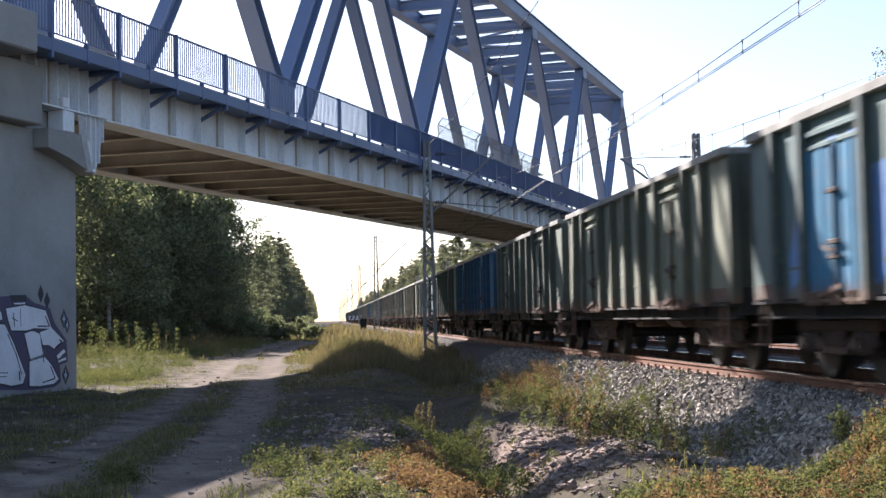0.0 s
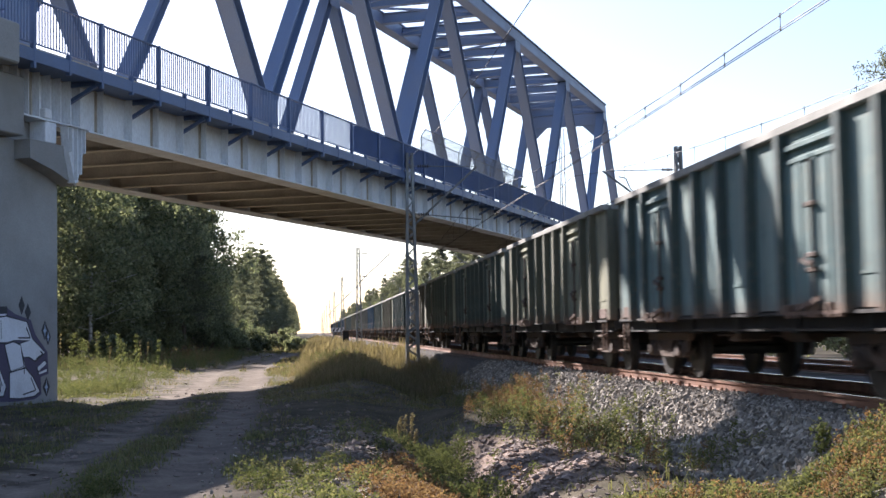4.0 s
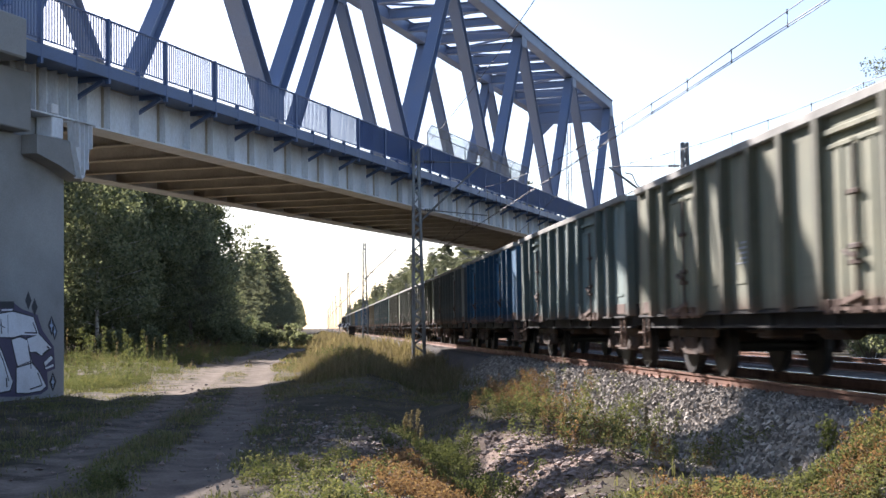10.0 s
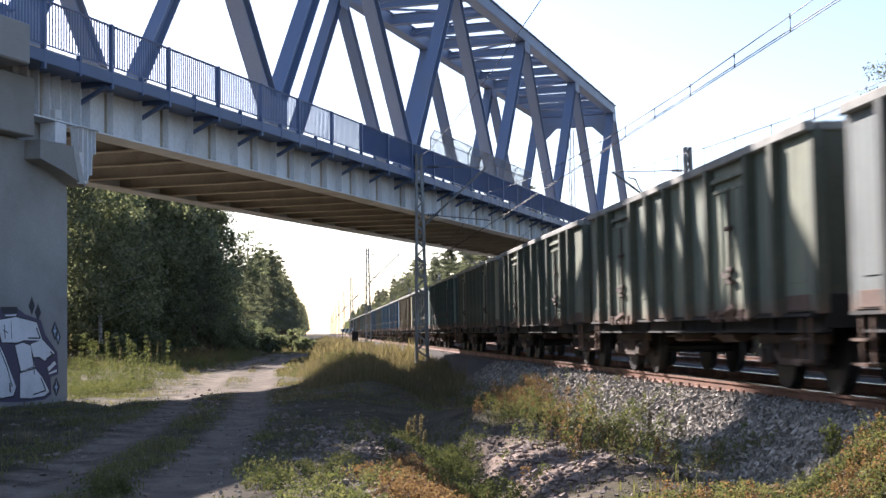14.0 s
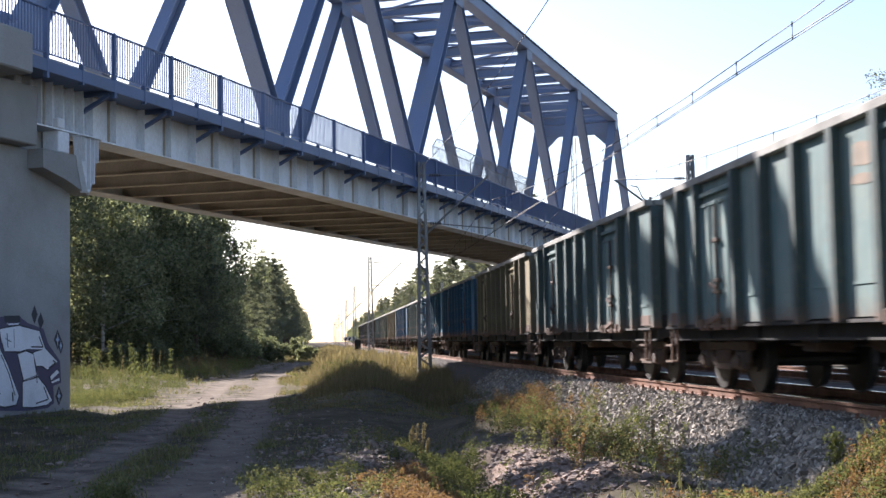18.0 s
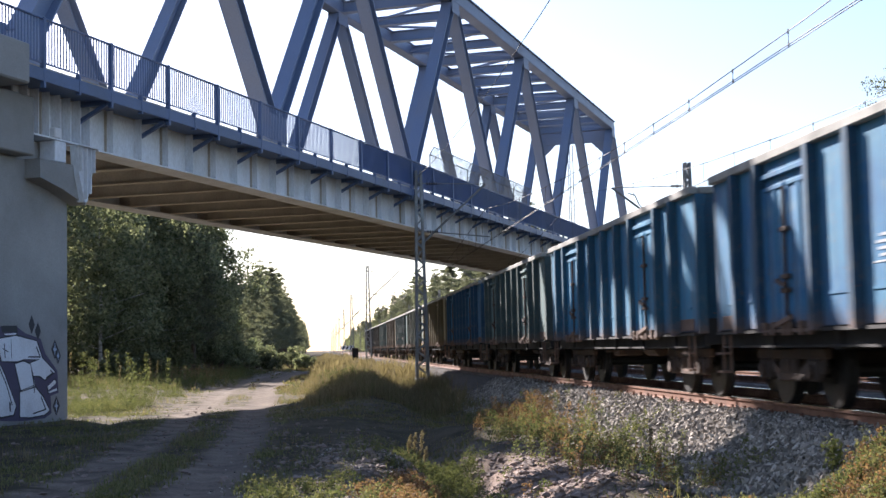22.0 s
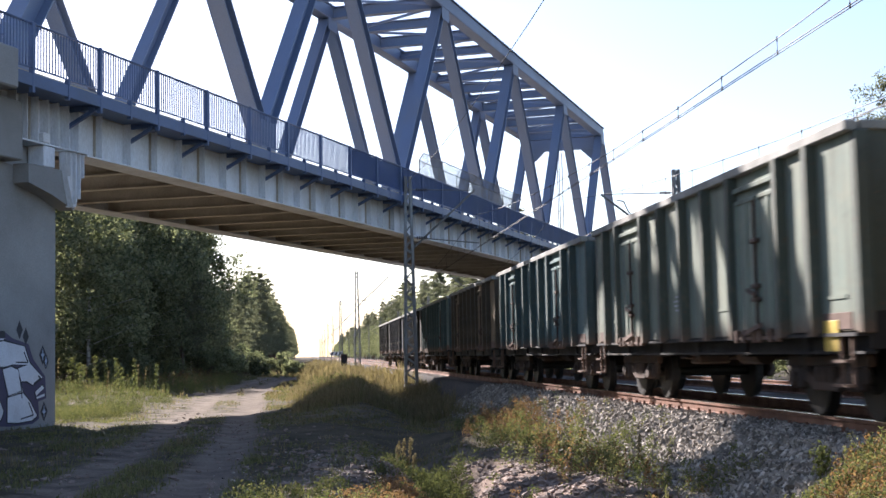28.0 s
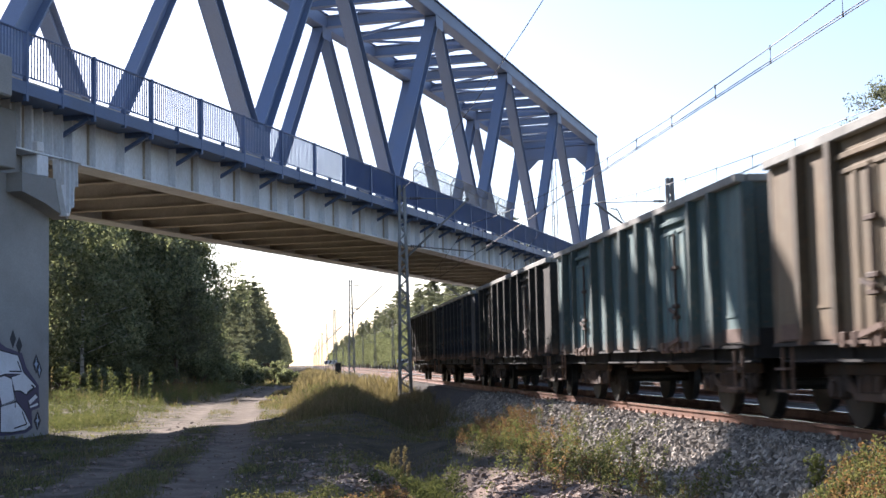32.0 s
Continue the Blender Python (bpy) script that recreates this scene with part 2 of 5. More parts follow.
def part(name, bm, material, parent=None, label="", m=None):
    me = bpy.data.meshes.new(name)
    bm.to_mesh(me)
    bm.free()
    me.materials.append(material)
    return hang(name, me, parent, label, m)


def empty(name, m=None):
    ob = new(name)
    ob.empty_display_size = 0.2
    if m is not None:
        ob.matrix_basis = m
    return ob


QUADS = ((0, 1, 3, 2), (4, 6, 7, 5), (0, 4, 5, 1), (2, 3, 7, 6), (0, 2, 6, 4), (1, 5, 7, 3))


def add_box(bm, x0, x1, y0, y1, z0, z1, bevel=0.0):
    vs = [bm.verts.new((x, y, z)) for x in (x0, x1) for y in (y0, y1) for z in (z0, z1)]
    fs = [bm.faces.new([vs[i] for i in q]) for q in QUADS]
    if bevel:
        es = list({e for f in fs for e in f.edges})
        bmesh.ops.bevel(bm, geom=es, offset=bevel, segments=1, affect="EDGES", profile=0.5)
    return vs


def box(x0, x1, y0, y1, z0, z1, bevel=0.0):
    bm = bmesh.new()
    add_box(bm, x0, x1, y0, y1, z0, z1, bevel)
    bmesh.ops.recalc_face_normals(bm, faces=bm.faces)
    return bm


def add_bar(bm, p, q, w, d, side=(0, 1, 0)):
    """A straight bar from p to q, w wide along side and d deep across it."""
    p, q = Vector(p), Vector(q)
    ax = (q - p).normalized()
    s = Vector(side)
    s = (s - ax * s.dot(ax)).normalized()
    n = ax.cross(s)
    vs = [bm.verts.new(e + s * (w / 2 * i) + n * (d / 2 * j)) for e in (p, q) for i in (-1, 1) for j in (-1, 1)]
    for f in QUADS:
        bm.faces.new([vs[i] for i in f])


def add_h_bar(bm, p, q, w, d, t=0.05, side=(0, 1, 0)):
    """An H-section from p to q: two flanges d apart, w wide, joined by a web."""
    p, q = Vector(p), Vector(q)
    ax = (q - p).normalized()
    s = Vector(side)
    s = (s - ax * s.dot(ax)).normalized()
    n = ax.cross(s)
    half = ((w / 2, d / 2), (w / 2, d / 2 - t), (t / 2, d / 2 - t), (t / 2, t - d / 2), (w / 2, t - d / 2), (w / 2, -d / 2))
    outline = list(half) + [(-i, j) for i, j in half[::-1]]
    ends = [[bm.verts.new(e + s * i + n * j) for i, j in outline] for e in (p, q)]
    for k in range(12):
        bm.faces.new((ends[0][k], ends[0][(k + 1) % 12], ends[1][(k + 1) % 12], ends[1][k]))
    bm.faces.new(ends[0][::-1])
    bm.faces.new(ends[1])


def bar(p, q, w, d, side=(0, 1, 0)):
    bm = bmesh.new()
    add_bar(bm, p, q, w, d, side)
    bmesh.ops.recalc_face_normals(bm, faces=bm.faces)
    return bm


def add_tube(bm, p, q, r, n=8, r2=None):
    p, q = Vector(p), Vector(q)
    ax = (q - p).normalized()
    a = ax.orthogonal().normalized()
    b = ax.cross(a)
    rings = []
    for e, rr in ((p, r), (q, r if r2 is None else r2)):
        rings.append([bm.verts.new(e + (a * math.cos(6.2832 * i / n) + b * math.sin(6.2832 * i / n)) * rr) for i in range(n)])
    for i in range(n):
        bm.faces.new((rings[0][i], rings[0][(i + 1) % n], rings[1][(i + 1) % n], rings[1][i]))
    bm.faces.new(rings[0][::-1])
    bm.faces.new(rings[1])


def tube(p, q, r, n=8, r2=None):
    bm = bmesh.new()
    add_tube(bm, p, q, r, n, r2)
    bmesh.ops.recalc_face_normals(bm, faces=bm.faces)
    return bm


# ---- the plan: the line's own axes (x across to the right, y along, z over the rail heads) ----
LINE = pose(7.124, 0.605, 0.0, 0, 0, 4.853)
SPAN = pose(-6.05, 41.8, 0.0, 0, 0, -17.78)
TRACK_2 = 4.25


def ease(v, a, b):
    v = min(1.0, max(0.0, (v - a) / (b - a)))
    return v * v * (3 - 2 * v)


def lane_shift(y):
    """How far the lane has wandered from the line at y."""
    return 0.4 * ease(y, 26, 40) + 0.5 * ease(y, 42, 60) - 0.9 * ease(y, 78, 104)


RUTS = (8.65, 10.35)


def ground_z(x, y):
    """Height of the ground, in the line's axes."""
    c = -x
    z = -0.77 + 0.25 * ease(c, 12, 16) * ease(y, 36, 60) - 0.08 * (1 - ease(c, 5.8, 7.0))
    for rut in RUTS:
        z -= 0.05 * math.exp(-((c - rut - lane_shift(y)) / 0.33) ** 2)
    # a grassy ridge between lane and line, a ditch beside the ballast, a bank of sand, a low heap of rubble
    z += 0.47 * math.exp(-((c - 5.9) / 1.2) ** 2) * ease(y, 27, 45)
    z -= 0.42 * math.exp(-((c - 5.25) / 0.55) ** 2) * ease(y, 7, 13) * (1 - ease(y, 25, 32))
    z -= 0.30 * math.exp(-((c - 4.1) / 0.7) ** 2) * ease(y, 27, 40)
    z += 0.14 * math.exp(-((c - 3.7) / 0.65) ** 2) * ease(y, 11, 15) * (1 - ease(y, 24, 30))
    z += 0.20 * math.exp(-((c - 6.4) / 0.55) ** 2 - ((y - 19.3) / 1.5) ** 2)
    z += 0.11 * noise.noise((x * 2.1, y * 1.5, 6.0)) * ease(c, 2.9, 3.5) * (1 - ease(c, 5.2, 6.2)) * (1 - ease(y, 26, 32))
    # the ballast bed under both tracks
    bed = min(-0.20 - max(0.0, c - 1.7) * 0.60, -0.20 - max(0.0, -c - TRACK_2 - 1.7) * 0.6)
    z = max(z, bed)
    if -8 < c < 30 and y < 160:
        k = 0.3 if -TRACK_2 - 2 < c < 2.4 else 1.0 - 0.75 * ease(c, 7.2, 8.2) * (1 - ease(c, 11.2, 12.4))
        z += k * (0.10 * noise.noise((x * 0.35, y * 0.22, 1.7)) + 0.06 * noise.noise((x * 1.3, y * 0.9, 4.1)) + 0.02 * noise.noise((x * 4, y * 3, 9.0)))
    return z


def build_ground():
    xs = [-3000, -1200, -500, -220, -120, -70, -45, -34] + list(np.arange(-28, -14, 0.8)) + list(np.arange(-14, -1.0, 0.22)) + list(np.arange(-1, 8, 0.6)) + [9, 12, 16, 24, 40, 70, 130, 260, 600, 1400, 3000]
    ys = [-3000, -900, -300, -120, -60, -30, -15, -6, 0, 4] + list(np.arange(7, 46, 0.35)) + list(np.arange(46, 90, 0.9)) + list(np.arange(90, 200, 4)) + [220, 260, 320, 400, 520, 700, 1000, 1500, 2200, 3400]
    verts = [(x, y, ground_z(x, y)) for y in ys for x in xs]
    n = len(xs)
    faces = [(j * n + i, j * n + i + 1, (j + 1) * n + i + 1, (j + 1) * n + i) for j in range(len(ys) - 1) for i in range(n - 1)]
    ob = link("ground", verts, faces, GROUND)
    for p in ob.data.polygons:
        p.use_smooth = True
    ob.matrix_basis = LINE
    return tagged(ob, "grassy soil with a sandy two-track lane beside the line", "ground", kind="structure")


build_ground()


# ---- the two tracks ----
def rail_profile(name, x, m):
    """One rail in its line's axes: foot, web and head swept along the track, with a bright running surface."""
    ob = empty(name, m)
    bm = bmesh.new()
    half = [(0.07, -0.172), (0.07, -0.158), (0.011, -0.14), (0.011, -0.055), (0.036, -0.042), (0.036, -0.006), (0.028, -0.0035)]
    edge = [(x + a, z) for a, z in half] + [(x - a, z) for a, z in half[::-1]]
    rows = [[bm.verts.new((a, y, z)) for a, z in edge] for y in (-60, 900)]
    for i in range(14):
        bm.faces.new((rows[0][i], rows[0][(i + 1) % 14], rows[1][(i + 1) % 14], rows[1][i]))
    bm.faces.new(rows[0])
    bm.faces.new(rows[1][::-1])
    bmesh.ops.recalc_face_normals(bm, faces=bm.faces)
    part("rail_body", bm, RAIL, ob)
    part("running_surface", box(x - 0.031, x + 0.031, -60, 900, -0.003, 0.0), RAIL_TOP, ob, "polished steel top of the rail")
    return tagged(ob, "rusty brown steel rail with a bright running surface", "rail", "rails of the line")


def build_track(cx, near):
    for x in (-0.7535, 0.7535):
        rail_profile("rail", cx + x, LINE)
    bm = box(-1.3, 1.3, -0.13, 0.13, -0.38, -0.175, 0.02)
    me = bpy.data.meshes.new("sleeper")
    bm.to_mesh(me)
    bm.free()
    me.materials.append(SLEEPER)
    ys = [6 + 0.6 * i for i in range(110)] if near else [30 + 0.6 * i for i in range(60)]
    clip_bm = bmesh.new()
    add_box(clip_bm, -0.05, 0.05, -0.07, 0.07, 0.0, 0.028, 0.008)
    add_tube(clip_bm, (0, 0, 0.02), (0, 0, 0.075), 0.022, 6)
    bmesh.ops.recalc_face_normals(clip_bm, faces=clip_bm.faces)
    clip = bpy.data.meshes.new("rail_clip")
    clip_bm.to_mesh(clip)
    clip_bm.free()
    clip.materials.append(RAIL)
    for y in ys:
        s = tagged(hang("sleeper", me, m=LINE @ pose(cx, y, 0)), "grey concrete sleeper bedded in ballast", "sleeper", "sleepers of the line")
        if near and y < 45:
            for x in (-0.89, -0.62):
                hang("rail_clip", clip, s, "rusty rail clip", pose(x, 0, -0.172))
    rest = bmesh.new()
    y = ys[-1] + 0.6
    while y < 420:
        add_box(rest, cx - 1.3, cx + 1.3, y - 0.13, y + 0.13, -0.38, -0.175)
        y += 0.6
    bmesh.ops.recalc_face_normals(rest, faces=rest.faces)
    ob = part("far_sleepers", rest, SLEEPER, m=LINE)
    tagged(ob, "grey concrete sleepers running into the distance", "sleepers", kind="stuff")


build_track(0.0, True)
build_track(TRACK_2, False)

# ---- the bridge: axes x outwards to the camera, y along the span, z over the rail heads ----
PANEL, NODE_0 = 14.84, -9.40
Z_SOFFIT, Z_DECK, Z_RAIL, Z_TOP = 6.25, 7.66, 8.93, 18.8
O_NEAR, TRUSS_GAP = 1.32, 6.18
POST = 3.014
GIRDER_END = -6.7


def build_bridge():
    br = empty("truss_bridge", SPAN)
    tagged(br, "blue steel truss railway bridge with pale girders spanning the line", "bridge")
    y0, y1 = NODE_0 - 0.7, NODE_0 + 6 * PANEL + 1.0
    lows = [NODE_0 + PANEL * k for k in range(7)]
    ups = [NODE_0 + PANEL * (k + 0.5) - 0.22 for k in range(6)]
    for o, outer in ((O_NEAR, O_NEAR - 0.28), (O_NEAR + TRUSS_GAP, O_NEAR + TRUSS_GAP + 0.28)):
        bm = bmesh.new()
        add_box(bm, -o - 0.33, -o + 0.33, ups[0] - 0.3, ups[-1] + 0.3, Z_TOP - 0.34, Z_TOP + 0.34, 0.03)
        add_box(bm, -o - 0.42, -o + 0.42, ups[0] - 0.4, ups[-1] + 0.4, Z_TOP + 0.34, Z_TOP + 0.39)
        bmesh.ops.recalc_face_normals(bm, faces=bm.faces)
        part("top_chord", bm, BLUE, br)
        for k in range(6):
            for a, b in ((lows[k], ups[k]), (lows[k + 1], ups[k])):
                end = (k == 0 and a == lows[0]) or (k == 5 and a == lows[6])
                w = 0.74 if end else (0.60 if k in (1, 4) else 0.54)
                bm = bmesh.new()
                lean = 0.10 if b > a else -0.10
                add_h_bar(bm, (-o, a + lean, 8.75), (-o, b - lean, Z_TOP - 0.25), 0.56, w, 0.05, (1, 0, 0))
                bmesh.ops.recalc_face_normals(bm, faces=bm.faces)
                part("diagonal", bm, BLUE, br)
        for y, z, h in [(y, Z_DECK + 0.75, 0.72) for y in lows] + [(y, Z_TOP - 0.45, 0.5) for y in ups]:
            for s in (-1, 1):
                part("gusset_plate", box(-o + s * 0.295 - 0.012, -o + s * 0.295 + 0.012, y - 0.62, y + 0.62, z - h, z + h, 0.01), BLUE, br)
            if z < 12:
                part("node_box", box(-o - 0.28, -o + 0.28, y - 0.45, y + 0.45, Z_DECK, 8.8, 0.02), BLUE, br)
        # pale plate girder under the truss
        s = -1 if outer > o else 1
        part("girder_web", box(-outer - 0.01, -outer + 0.01, y0, y1, Z_SOFFIT + 0.04, Z_DECK - 0.04), GIRDER, br, "pale painted plate girder web with streaks")
        fa, fb = (-outer - 0.52, -outer + 0.27) if s > 0 else (-outer - 0.27, -outer + 0.52)
        part("bottom_flange", box(fa, fb, GIRDER_END, y1, Z_SOFFIT, Z_SOFFIT + 0.04), GIRDER, br)
        part("bearing_ledge", box(fa, fb, y0, GIRDER_END, Z_SOFFIT + 0.04, Z_SOFFIT + 0.08), GIRDER, br)
        part("top_flange", box(-outer - 0.25, -outer + 0.14, y0, y1, Z_DECK - 0.04, Z_DECK - 0.002), GIRDER, br)
        stiff = bpy.data.meshes.new("stiffener")
        bm = box(0, 0.25, -0.012, 0.012, Z_SOFFIT + 0.044, Z_DECK - 0.044)
        bm.to_mesh(stiff)
        bm.free()
        stiff.materials.append(GIRDER)
        y, n = GIRDER_END + 0.75, 0
        while y < y1:
            hang("stiffener", stiff, br, "pale web stiffener", pose(-outer + 0.012 if s > 0 else -outer - 0.262, y, 0))
            y += POST / 2
        for i in range(7):
            hang("stiffener", stiff, br, "pale web stiffener", pose(-outer + 0.012 if s > 0 else -outer - 0.262, y0 + 0.25 + 0.46 * i, 0))
        # inner box of the chord, on which the diagonals land
        part("bottom_chord", box(-o - 0.25, -o + 0.25, y0, y1, Z_SOFFIT + 0.5, Z_DECK - 0.05), GIRDER, br)
    # cross girders and stringers under the deck
    cross = bpy.data.meshes.new("cross_girder")
    bm = bmesh.new()
    xa, xb = -(O_NEAR + TRUSS_GAP + 0.36), -(O_NEAR - 0.36)
    add_box(bm, xa, xb, -0.16, 0.16, Z_SOFFIT + 0.045, Z_SOFFIT + 0.075)
    add_box(bm, xa, xb, -0.012, 0.012, Z_SOFFIT + 0.075, Z_DECK - 0.22)
    bmesh.ops.recalc_face_normals(bm, faces=bm.faces)
    bm.to_mesh(cross)
    bm.free()
    cross.materials.append(SOFFIT)
    y = NODE_0 + 0.4
    while y < y1 - 0.3:
        hang("cross_girder", cross, br, "sooty cross girder", pose(0, y, 0))
        y += POST
    for o in (O_NEAR + 1.9, O_NEAR + 3.2, O_NEAR + 4.5):
        part("stringer", box(-o - 0.1, -o + 0.1, y0, y1, Z_SOFFIT + 0.75, Z_DECK - 0.222), SOFFIT, br)
    part("deck_plate", box(-(O_NEAR + TRUSS_GAP + 0.35), -(O_NEAR - 0.35), y0 - 17, y1, Z_DECK - 0.21, Z_DECK + 0.02), SOFFIT, br)
    # walkways, fascia and brackets, railings, near and far
    far_o = 2 * O_NEAR + TRUSS_GAP
    start = -10.36 - POST * 6
    posts = [start + POST * i for i in range(37)]
    post_me = bpy.data.meshes.new("railing_post")
    bm = bmesh.new()
    add_box(bm, -0.06, 0.06, -0.05, 0.05, Z_DECK - 0.42, Z_RAIL + 0.02, 0.01)
    bmesh.ops.recalc_face_normals(bm, faces=bm.faces)
    bm.to_mesh(post_me)
    bm.free()
    post_me.materials.append(BLUE_DARK)
    brace_me = {}
    for s in (-1, 1):
        me = bpy.data.meshes.new("walkway_bracket")
        bm = bmesh.new()
        add_bar(bm, (s * -0.10, -0.06, Z_DECK - 0.33), (s * -1.03, -0.06, Z_SOFFIT + 0.62), 0.10, 0.10)
        add_box(bm, min(s * 0.02, s * -1.02), max(s * 0.02, s * -1.02), -0.05, 0.05, Z_DECK - 0.33, Z_DECK - 0.21)
        bmesh.ops.recalc_face_normals(bm, faces=bm.faces)
        bm.to_mesh(me)
        bm.free()
        me.materials.append(BLUE_DARK)
        brace_me[s] = me
    stub = bpy.data.meshes.new("fascia_stub")
    bm = box(-0.06, 0.06, -0.035, 0.035, Z_DECK - 0.33, Z_DECK + 0.17)
    bm.to_mesh(stub)
    bm.free()
    stub.materials.append(BLUE_DARK)
    bal = bpy.data.meshes.new("baluster")
    bm = box(-0.014, 0.014, -0.011, 0.011, Z_DECK + 0.20, Z_RAIL - 0.045)
    bm.to_mesh(bal)
    bm.free()
    bal.materials.append(BLUE_DARK)
    for o, s in ((0.0, 1), (far_o, -1)):
        x = -o
        a, b = posts[0], posts[-1]
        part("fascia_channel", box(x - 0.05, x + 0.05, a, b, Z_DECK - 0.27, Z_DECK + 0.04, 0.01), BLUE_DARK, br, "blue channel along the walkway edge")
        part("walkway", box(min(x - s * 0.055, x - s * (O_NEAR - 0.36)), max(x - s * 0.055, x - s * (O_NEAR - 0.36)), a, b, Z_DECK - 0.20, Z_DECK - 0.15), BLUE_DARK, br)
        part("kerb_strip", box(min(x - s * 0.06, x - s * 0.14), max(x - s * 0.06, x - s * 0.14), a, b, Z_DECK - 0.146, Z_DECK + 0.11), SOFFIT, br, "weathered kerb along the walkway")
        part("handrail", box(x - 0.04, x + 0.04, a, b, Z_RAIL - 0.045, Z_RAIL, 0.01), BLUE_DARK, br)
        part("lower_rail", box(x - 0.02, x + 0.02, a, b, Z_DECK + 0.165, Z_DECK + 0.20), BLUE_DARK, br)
        for i, y in enumerate(posts):
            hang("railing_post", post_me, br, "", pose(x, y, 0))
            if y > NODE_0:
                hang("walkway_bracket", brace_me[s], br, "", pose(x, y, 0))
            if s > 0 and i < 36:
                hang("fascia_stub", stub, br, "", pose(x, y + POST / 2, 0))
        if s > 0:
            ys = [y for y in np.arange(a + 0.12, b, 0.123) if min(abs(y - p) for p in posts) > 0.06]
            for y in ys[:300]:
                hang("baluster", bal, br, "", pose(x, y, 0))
            bm = bmesh.new()
            for y in ys[300:]:
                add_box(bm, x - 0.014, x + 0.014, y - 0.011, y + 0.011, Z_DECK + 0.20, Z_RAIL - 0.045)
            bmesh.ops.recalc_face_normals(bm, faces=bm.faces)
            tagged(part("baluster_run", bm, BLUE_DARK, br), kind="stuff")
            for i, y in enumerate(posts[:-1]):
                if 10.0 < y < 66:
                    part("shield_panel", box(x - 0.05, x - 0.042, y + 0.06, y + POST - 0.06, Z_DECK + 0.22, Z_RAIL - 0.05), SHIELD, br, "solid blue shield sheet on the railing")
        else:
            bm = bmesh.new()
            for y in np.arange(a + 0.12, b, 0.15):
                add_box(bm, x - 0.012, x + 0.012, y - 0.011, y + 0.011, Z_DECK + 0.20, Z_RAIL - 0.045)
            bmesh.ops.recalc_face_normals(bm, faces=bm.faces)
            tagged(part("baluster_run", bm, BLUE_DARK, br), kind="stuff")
    # top bracing: struts between the chords, light diagonals and end portals
    xa, xb = -(O_NEAR + TRUSS_GAP - 0.34), -(O_NEAR + 0.34)
    step = PANEL / 4
    ys = [ups[0] + step * i for i in range(21)]
    for i, y in enumerate(ys):
        bm = bmesh.new()
        w, h = (0.26, 0.30) if i % 2 == 0 else (0.22, 0.24)
        add_box(bm, xa, xb, y - w, y + w, Z_TOP + h - 0.03, Z_TOP + h)
        add_box(bm, xa, xb, y - w, y + w, Z_TOP - h, Z_TOP - h + 0.03)
        add_box(bm, xa, xb, y - 0.015, y + 0.015, Z_TOP - h + 0.03, Z_TOP + h - 0.03)
        bmesh.ops.recalc_face_normals(bm, faces=bm.faces)
        part("top_strut", bm, BLUE, br)
        if i < 20:
            p, q = ((xa, y + 0.3, Z_TOP - 0.1), (xb, y + step - 0.3, Z_TOP - 0.1)) if i % 2 else ((xb, y + 0.3, Z_TOP - 0.1), (xa, y + step - 0.3, Z_TOP - 0.1))
            part("lateral_brace", bar(p, q, 0.12, 0.12, (0, 0, 1)), BLUE, br)
    for y in (ups[0], ups[-1]):
        bm = bmesh.new()
        add_box(bm, xa, xb, y - 0.2, y + 0.2, Z_TOP - 1.3, Z_TOP - 0.36)
        for xe, k in ((xa, 1), (xb, -1)):
            v = [bm.verts.new((xe + k * dx, y + dy, z)) for dy in (-0.1, 0.1) for dx, z in ((0, Z_TOP - 1.3), (1.25, Z_TOP - 1.3), (0, Z_TOP - 2.5))]
            for f in ((0, 1, 2), (3, 5, 4), (0, 3, 4, 1), (1, 4, 5, 2), (0, 2, 5, 3)):
                bm.faces.new([v[i] for i in f])
        bmesh.ops.recalc_face_normals(bm, faces=bm.faces)
        part("portal_frame", bm, BLUE, br)
    # wire-mesh safety screens where the wires pass below
    for k in range(6):
        y, wide = 19.94 + 3.01 * k, 2.98
        scr = empty("safety_screen")
        scr.parent = br
        x, bend, tip = -0.16, Z_RAIL + 0.66, Z_RAIL + 0.98
        bm = bmesh.new()
        for a in (y, y + wide):
            add_tube(bm, (x, a, Z_DECK - 0.15), (x, a, bend), 0.03, 6)
            add_tube(bm, (x, a, bend), (x + 0.22, a, tip), 0.025, 6)
        for px, z in ((x, Z_RAIL - 0.2), (x, bend), (x + 0.22, tip)):
            add_tube(bm, (px, y, z), (px, y + wide, z), 0.02, 6)
        bmesh.ops.recalc_face_normals(bm, faces=bm.faces)
        part("screen_frame", bm, GALV, scr)
        bm = bmesh.new()
        for i in range(1, 42):
            a = y + wide * i / 42
            add_bar(bm, (x, a, Z_RAIL - 0.2), (x, a, bend), 0.008, 0.008)
            add_bar(bm, (x, a, bend), (x + 0.22, a, tip), 0.008, 0.008)
        for i in range(1, 12):
            z = Z_RAIL - 0.2 + 0.075 * i
            add_bar(bm, (x, y, z), (x, y + wide, z), 0.008, 0.008, (0, 0, 1))
        part("screen_mesh", bm, GALV, scr)
    return br


def prism(x0, x1, outline):
    """A solid with the given outline in y and z, from x0 to x1."""
    bm = bmesh.new()
    rows = [[bm.verts.new((x, y, z)) for y, z in outline] for x in (x0, x1)]
    n = len(outline)
    bm.faces.new(rows[0])
    bm.faces.new(rows[1][::-1])
    for i in range(n):
        bm.faces.new((rows[0][i], rows[1][i], rows[1][(i + 1) % n], rows[0][(i + 1) % n]))
    bmesh.ops.recalc_face_normals(bm, faces=bm.faces)
    return bm


